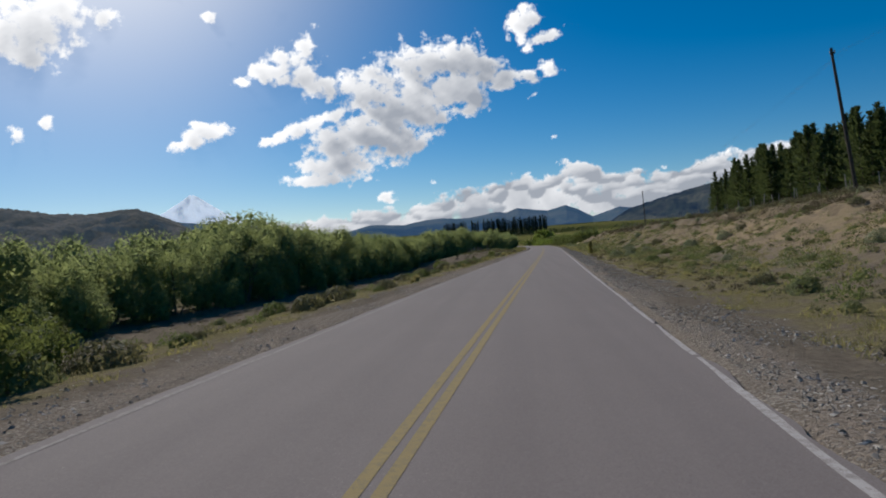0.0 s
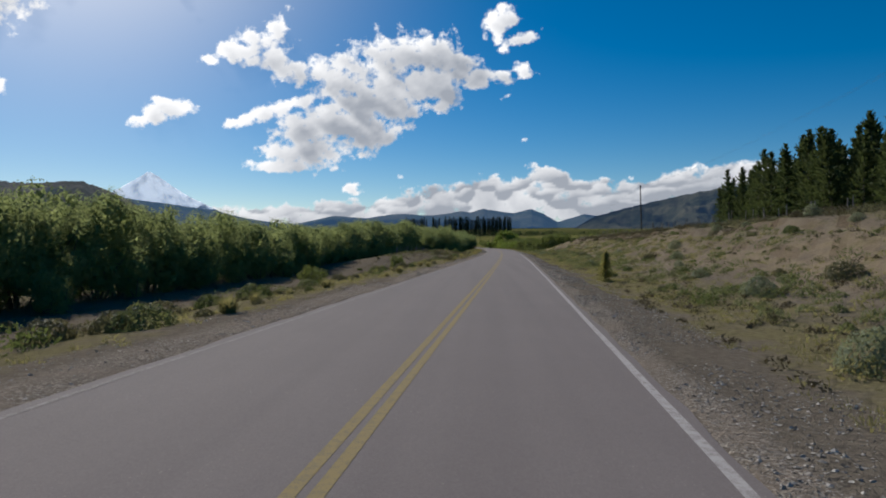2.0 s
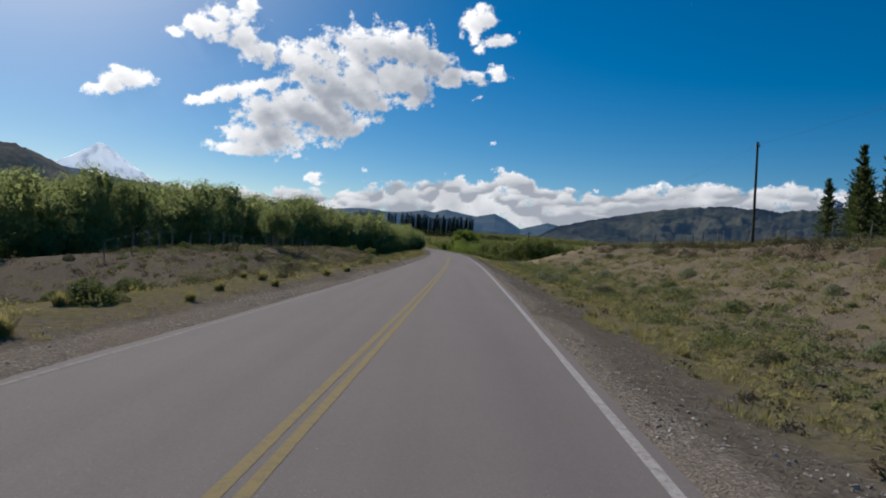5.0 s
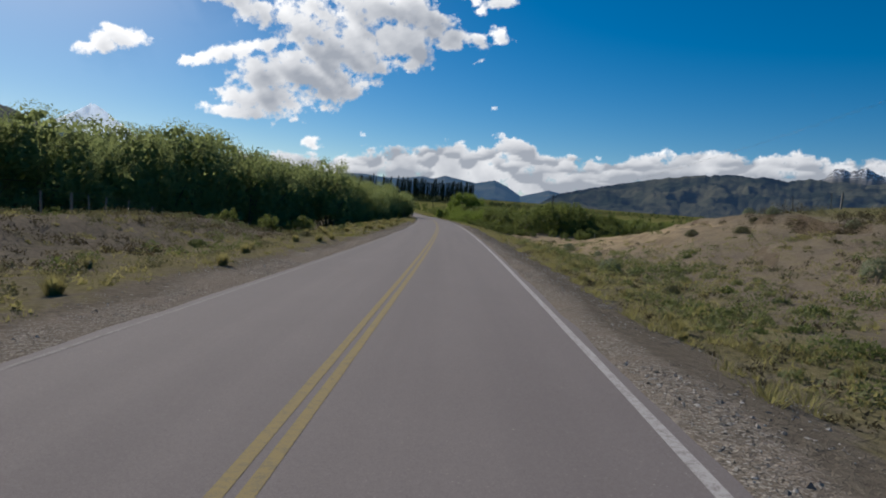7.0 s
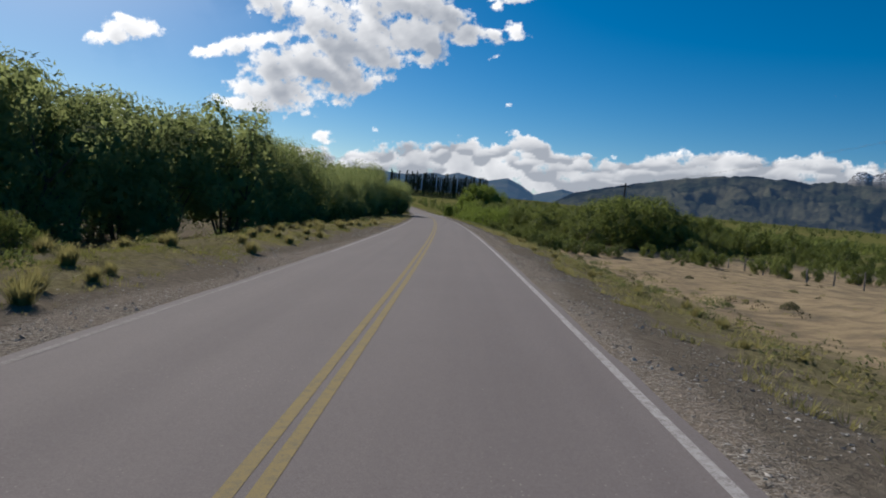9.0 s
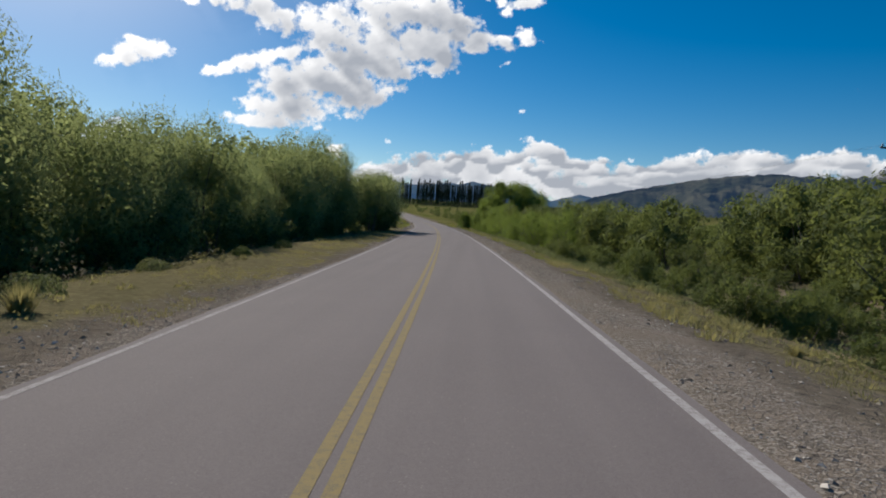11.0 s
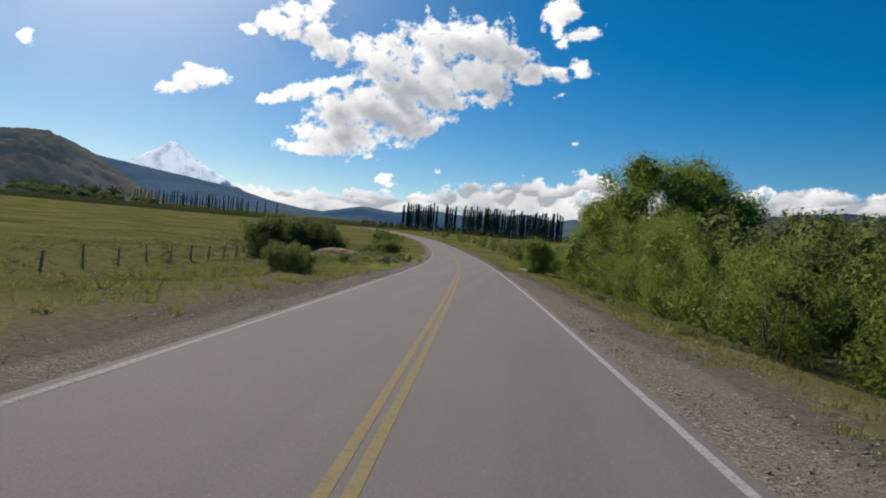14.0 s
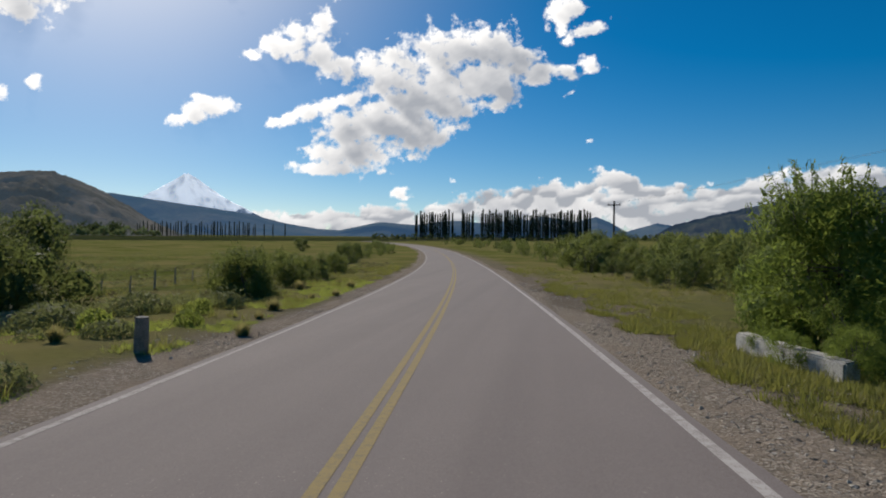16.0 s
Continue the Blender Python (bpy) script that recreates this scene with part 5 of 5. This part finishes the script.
def tussock(seed):
    """A round tuft of thin arching blades from one foot."""
    r = np.random.RandomState(seed)
    tuft = rooted("grass_tussock", "round straw-green grass tussock on the verge", "grass", "grass tussocks")
    n = 260
    a, lean = r.uniform(0, 2 * math.pi, n), r.uniform(0.05, 1.15, n)
    long = r.uniform(0.26, 0.48, n)
    out = np.stack([np.cos(a), np.sin(a), np.zeros(n)], 1)
    side_way = np.stack([-np.sin(a), np.cos(a), np.zeros(n)], 1) * r.uniform(0.006, 0.012, (n, 1))
    root = out * r.uniform(0.0, 0.13, (n, 1))
    bend = root + (out * np.sin(lean * 0.6)[:, None] + np.array([0, 0, 1]) * np.cos(lean * 0.6)[:, None]) * (long * 0.55)[:, None]
    tip = bend + (out * np.sin(lean)[:, None] + np.array([0, 0, 1]) * np.cos(lean)[:, None]) * (long * 0.45)[:, None]
    v = np.stack([root - side_way, root + side_way, bend + side_way * 0.8, bend - side_way * 0.8, tip], 1).reshape(-1, 3)
    k = np.arange(n)[:, None] * 5
    f = np.concatenate([k + (0, 1, 2), k + (0, 2, 3), k + (3, 2, 4)])
    part("tuft", mesh_of("tuft", v, f, GRASS), tuft)
    return tuft


clump = [tussock(580 + k) for k in range(3)]
for k in range(84):
    s = 18 + 290 * (k + rng.random()) / 84
    plant(rng.choice(clump), s, -5.0 - 3.4 * rng.random() ** 1.5, rng.uniform(0.6, 1.25), rng=rng)
for k in range(70):
    s = 150 + 160 * (k + rng.random()) / 70
    plant(rng.choice(clump), s, 5.7 + 3.2 * rng.random(), rng.uniform(0.5, 1.1), rng=rng)
for k in range(30):
    s = 236 + 62 * (k + rng.random()) / 30
    plant(rng.choice(clump), s, -5.3 - 4.2 * rng.random(), rng.uniform(0.7, 1.5), rng=rng)
for k in range(14):
    s = 426 + 44 * (k + rng.random()) / 14
    plant(rng.choice(clump), s, -3.9 - 4.5 * rng.random() ** 1.4, rng.uniform(0.6, 1.3), rng=rng)
for t in grey + dusk + lush + weeds + sage + clump:
    away(t)

# ---- scrub too small to tell apart ----


def scrub(name, label, seed, n, s0, s1, o0, o1, sign, leaves, leaf, size=0.55):
    r = np.random.RandomState(seed)
    leaves = int(leaves * 1.3)
    s, o = r.uniform(s0, s1, n), sign * (o0 + (o1 - o0) * r.rand(n))
    a = np.radians(np.interp(s, ALONG, turns))
    x, y = np.interp(s, ALONG, ROAD_X) + o * np.cos(a), np.interp(s, ALONG, ROAD_Y) + o * np.sin(a)
    keep = (fbm(x / 6, y / 6, seed, 3) > -0.08) & (np.abs(o) < np.where((o < 0) & (s < 391), -np.interp(s, edge_s, edge_o) + 2.5, 200))
    keep &= ~((o > 13) & (s > 242) & (s < 330) & (r.rand(len(s)) < 0.86))
    keep &= ~((o > 8.8) & (s > 225) & (s < 312) & (r.rand(len(s)) < 0.74))
    x, y = x[keep], y[keep]
    n = len(x)
    z = land(x, y)[0] - 0.06
    w = size * r.uniform(0.5, 1.6, n)
    d = r.normal(size=(n, leaves, 3))
    d /= np.linalg.norm(d, axis=2, keepdims=True)
    d[..., 2] = np.abs(d[..., 2]) * 0.85
    pos = np.stack([x, y, z], 1)[:, None] + d * (w[:, None, None] * 0.55) * r.uniform(0.75, 1.05, (n, leaves, 1))
    v, f = leaf_cloud(r, pos.reshape(-1, 3), (np.cross(d, r.normal(size=d.shape)) + d * 0.4 + (0, 0, 0.3)).reshape(-1, 3), 0.092, 0.046, d.reshape(-1, 3))
    return tagged(new(name, mesh_of(name, v, f, leaf)), label, "scrub", kind="stuff")


scrub("scrub", "low dry scrub scattered over bare earth", 31, 2600, 3, 390, 5.6, 31, -1, 32, GREY_SHRUB)
scrub("scrub", "low dry scrub scattered over the bank", 32, 3000, 3, 300, 6.8, 30, 1, 30, GREY_SHRUB, 0.46)
scrub("scrub", "dark brown tussocks along the worn bank edge", 33, 1000, 3, 275, 19.2, 23, 1, 100, BROWN_SCRUB, 1.05)
scrub("scrub", "grey-green low shrubs on the bank top", 41, 2300, 3, 262, 21, 31, 1, 44, GREY_SHRUB, 0.75)
scrub("scrub", "small brown tussocks over the sandy bank", 34, 2600, 3, 300, 9, 26, 1, 26, BROWN_SCRUB, 0.42)
scrub("scrub", "dark brown tussocks on the stony verge", 35, 1700, 3, 330, 8, 31, -1, 30, BROWN_SCRUB, 0.55)
scrub("scrub", "soft green herbs along the foot of the bank", 36, 700, 3, 340, 7.5, 13, 1, 90, HERB, 0.55)
scrub("scrub", "brown and green weeds through the pasture", 37, 1500, 392, 520, 7, 45, -1, 30, BROWN_SCRUB, 0.5)
scrub("scrub", "brown and green weeds through the pasture", 38, 1500, 392, 520, 7, 45, -1, 30, HERB, 0.6)

scrub("scrub", "lush green weeds beside the road", 39, 420, 415, 462, 6.8, 16, -1, 90, HERB, 0.95)
scrub("scrub", "lush green weeds at the foot of the willows", 40, 420, 398, 434, 7.0, 9.5, 1, 80, HERB, 0.5)

scrub("grass_clumps", "straw-coloured grass clumps over the bank", 42, 3000, 3, 335, 6.3, 19, 1, 24, GRASS, 0.5)
scrub("grass_clumps", "straw-coloured grass clumps on the verge", 43, 2400, 3, 380, 5.0, 22, -1, 24, GRASS, 0.42)
scrub("grass_clumps", "dark olive clumps over the bank", 44, 1400, 3, 335, 6.8, 20, 1, 30, HERB, 0.5)

scrub("grass_clumps", "straw-coloured grass clumps below the bank", 51, 1900, 115, 238, 6.3, 19, 1, 26, GRASS, 0.55)
scrub("grass_clumps", "pale green herb clumps below the bank", 52, 520, 110, 250, 6.6, 13, 1, 70, HERB, 0.7)
scrub("scrub", "dark low tussocks over the low bank", 53, 900, 164, 252, 8.5, 21, -1, 34, BROWN_SCRUB, 0.6)
scrub("scrub", "grey-green tussocks over the low bank", 54, 700, 160, 255, 6, 21, -1, 40, GREY_SHRUB, 0.7)
scrub("scrub", "brown clumps at the edge of the gravel", 47, 900, 3, 240, 5.6, 10, 1, 26, BROWN_SCRUB, 0.40)
scrub("scrub", "lush green weeds below the road", 48, 1300, 322, 400, 7.0, 14, 1, 60, HERB, 0.6)
scrub("scrub", "dark rounded low shrubs over the bank", 49, 520, 3, 250, 7.5, 20, 1, 110, SHADE_LEAF, 0.8)
scrub("scrub", "dark rounded low shrubs on the stony verge", 50, 420, 3, 300, 7, 26, -1, 110, SHADE_LEAF, 0.8)
scrub("scrub", "rough weeds scattered over the pasture", 45, 900, 400, 560, 14, 70, -1, 44, HERB, 1.1)
scrub("scrub", "dry brown tussocks over the pasture", 46, 700, 400, 560, 10, 60, -1, 36, GREY_SHRUB, 0.9)

# ---- grass and gravel ----


def tufts(name, label, seed, places, blades, tall, material):
    """Many grass tufts in one mesh: thin bent blades from each foot."""
    r = np.random.RandomState(seed)
    s, o, size = places
    n = len(s)
    a = np.radians(np.interp(s, ALONG, turns))
    x = np.interp(s, ALONG, ROAD_X) + o * np.cos(a)
    y = np.interp(s, ALONG, ROAD_Y) + o * np.sin(a)
    z = land(x, y)[0] - 0.07
    foot = np.repeat(np.stack([x, y, z], 1), blades, 0)
    size = np.repeat(size, blades)[:, None]
    m = n * blades
    b = r.uniform(0, 2 * math.pi, m)
    out = np.stack([np.cos(b), np.sin(b), np.zeros(m)], 1)
    flat = np.stack([-np.sin(b), np.cos(b), np.zeros(m)], 1)
    lean = r.uniform(0.15, 1.05, (m, 1))
    h = tall * size * r.uniform(0.55, 1.25, (m, 1))
    root = foot + out * r.uniform(0, 0.16, (m, 1)) * size
    tip = root + out * h * lean + (0, 0, 1) * h * (1 - 0.35 * lean)
    w = (0.007 * size + 0.003) * r.uniform(0.7, 1.5, (m, 1))
    verts = np.stack([root - flat * w, root + flat * w, tip], 1).reshape(-1, 3)
    faces = np.arange(3 * m).reshape(m, 3)
    return tagged(new(name, mesh_of(name, verts, faces, material)), label, "grass", kind="stuff")


def verge(seed, n, s0, s1, o0, o1, sign):
    r = np.random.RandomState(seed)
    s = r.uniform(s0, s1, n * 3)
    o = o0 + (o1 - o0) * r.rand(n * 3) ** 1.3
    keep = (fbm(s / 2.0, o / 1.4, seed, 3) > 0.03) & ~((sign > 0) & (o > 8.8) & (s > 225) & (s < 312) & (r.rand(n * 3) < 0.85))
    s, o = s[keep][:n], o[keep][:n]
    return s, sign * o, r.uniform(0.5, 1.3, len(s))


tufts("grass", "dry yellow-green grass tufts along the verge", 1, verge(11, 3800, 3, 400, 4.6, 10, -1), 24, 0.13, GRASS)
tufts("grass", "dry yellow-green grass tufts along the verge", 2, verge(12, 5000, 3, 400, 5.6, 14, 1), 24, 0.16, GRASS)
tufts("grass", "pale clumps of grass at the edge of the gravel", 6, verge(16, 1500, 110, 330, 5.1, 8.6, 1), 34, 0.25, GRASS)
tufts("grass", "low straw and green grass at the edge of the gravel", 13, verge(23, 1100, 330, 434, 5.2, 8.2, 1), 30, 0.17, MEADOW)
tufts("grass", "sparse olive grass at the edge of the gravel", 7, verge(17, 1500, 3, 115, 5.3, 9.0, 1), 24, 0.14, GRASS)
tufts("grass", "thin dry grass over the sandy bank", 3, verge(13, 3000, 10, 300, 10, 30, 1), 22, 0.16, GRASS)
tufts("grass", "green and straw meadow grass", 4, verge(14, 4200, 384, 500, 4.7, 26, -1), 20, 0.32, MEADOW)
tufts("grass", "green and straw meadow grass", 5, verge(15, 1700, 398, 436, 6.6, 18, 1), 20, 0.30, MEADOW)
tufts("grass", "green and straw meadow grass", 10, verge(20, 1700, 436, 500, 4.9, 18, 1), 20, 0.28, MEADOW)

tufts("grass", "short green grass along the edge of the asphalt", 8, verge(18, 5200, 418, 475, 4.5, 9.5, -1), 24, 0.15, WEED)
tufts("grass", "straw and green grass along the edge of the willows' shade", 11, verge(21, 2600, 300, 374, 3.9, 6.6, -1), 26, 0.11, GRASS)
tufts("grass", "short green and straw grass between the tussocks", 12, verge(22, 3600, 232, 306, 5.0, 10.5, -1), 22, 0.13, MEADOW)
tufts("grass", "short green grass beside the culvert", 9, verge(19, 3000, 436, 470, 4.5, 7.5, 1), 24, 0.20, MEADOW)


def gravel(seed, n, s0, s1, sign):
    r = np.random.RandomState(seed)
    s = r.uniform(s0, s1, n)
    o = sign * (3.5 + (2.5 if sign > 0 else 1.8) * r.rand(n) ** 1.2)
    a = np.radians(np.interp(s, ALONG, turns))
    x = np.interp(s, ALONG, ROAD_X) + o * np.cos(a)
    y = np.interp(s, ALONG, ROAD_Y) + o * np.sin(a)
    patchy = fbm(x / 1.3, y / 1.9, 15, 3)
    size = (0.011 + 0.028 * r.rand(n) ** 2.2) * np.where(patchy > 0.0, 1.15, np.where(patchy > -0.1, 0.75, 0.01))
    z = land(x, y)[0] - 0.010
    base = np.array([(1, 0, 0), (0, 1, 0), (-1, 0, 0), (0, -1, 0), (0, 0, 1)], float)
    shape = base[None] * r.uniform(0.65, 1.3, (n, 5, 1)) * np.array([1.0, 0.85, 0.45]) + r.normal(size=(n, 5, 3)) * 0.18
    b = r.uniform(0, 2 * math.pi, n)
    c, d = np.cos(b)[:, None], np.sin(b)[:, None]
    px, py = shape[..., 0] * c - shape[..., 1] * d, shape[..., 0] * d + shape[..., 1] * c
    verts = np.stack([px, py, shape[..., 2]], -1) * size[:, None, None] + np.stack([x, y, z], 1)[:, None]
    tri = np.array([(0, 1, 4), (1, 2, 4), (2, 3, 4), (3, 0, 4)])
    faces = (np.arange(n)[:, None, None] * 5 + tri[None]).reshape(-1, 3)
    return tagged(new("gravel", mesh_of("gravel", verts.reshape(-1, 3), faces, PEBBLE)), "loose grey gravel on the road shoulder", "gravel", kind="stuff")


def pebbles():
    m, nt, b = shader("pebble")
    island = nt.nodes.new("ShaderNodeNewGeometry").outputs["Random Per Island"]
    nt.links.new(mix(nt, island, (0.11, 0.096, 0.082), (0.50, 0.46, 0.405)), b.inputs["Base Color"])
    b.inputs["Roughness"].default_value = 0.95
    b.inputs["Specular IOR Level"].default_value = 0.1
    return m


PEBBLE = pebbles()
gravel(21, 54000, 2, 470, 1)
gravel(22, 34000, 2, 470, -1)
gravel(23, 16000, 2, 115, 1)
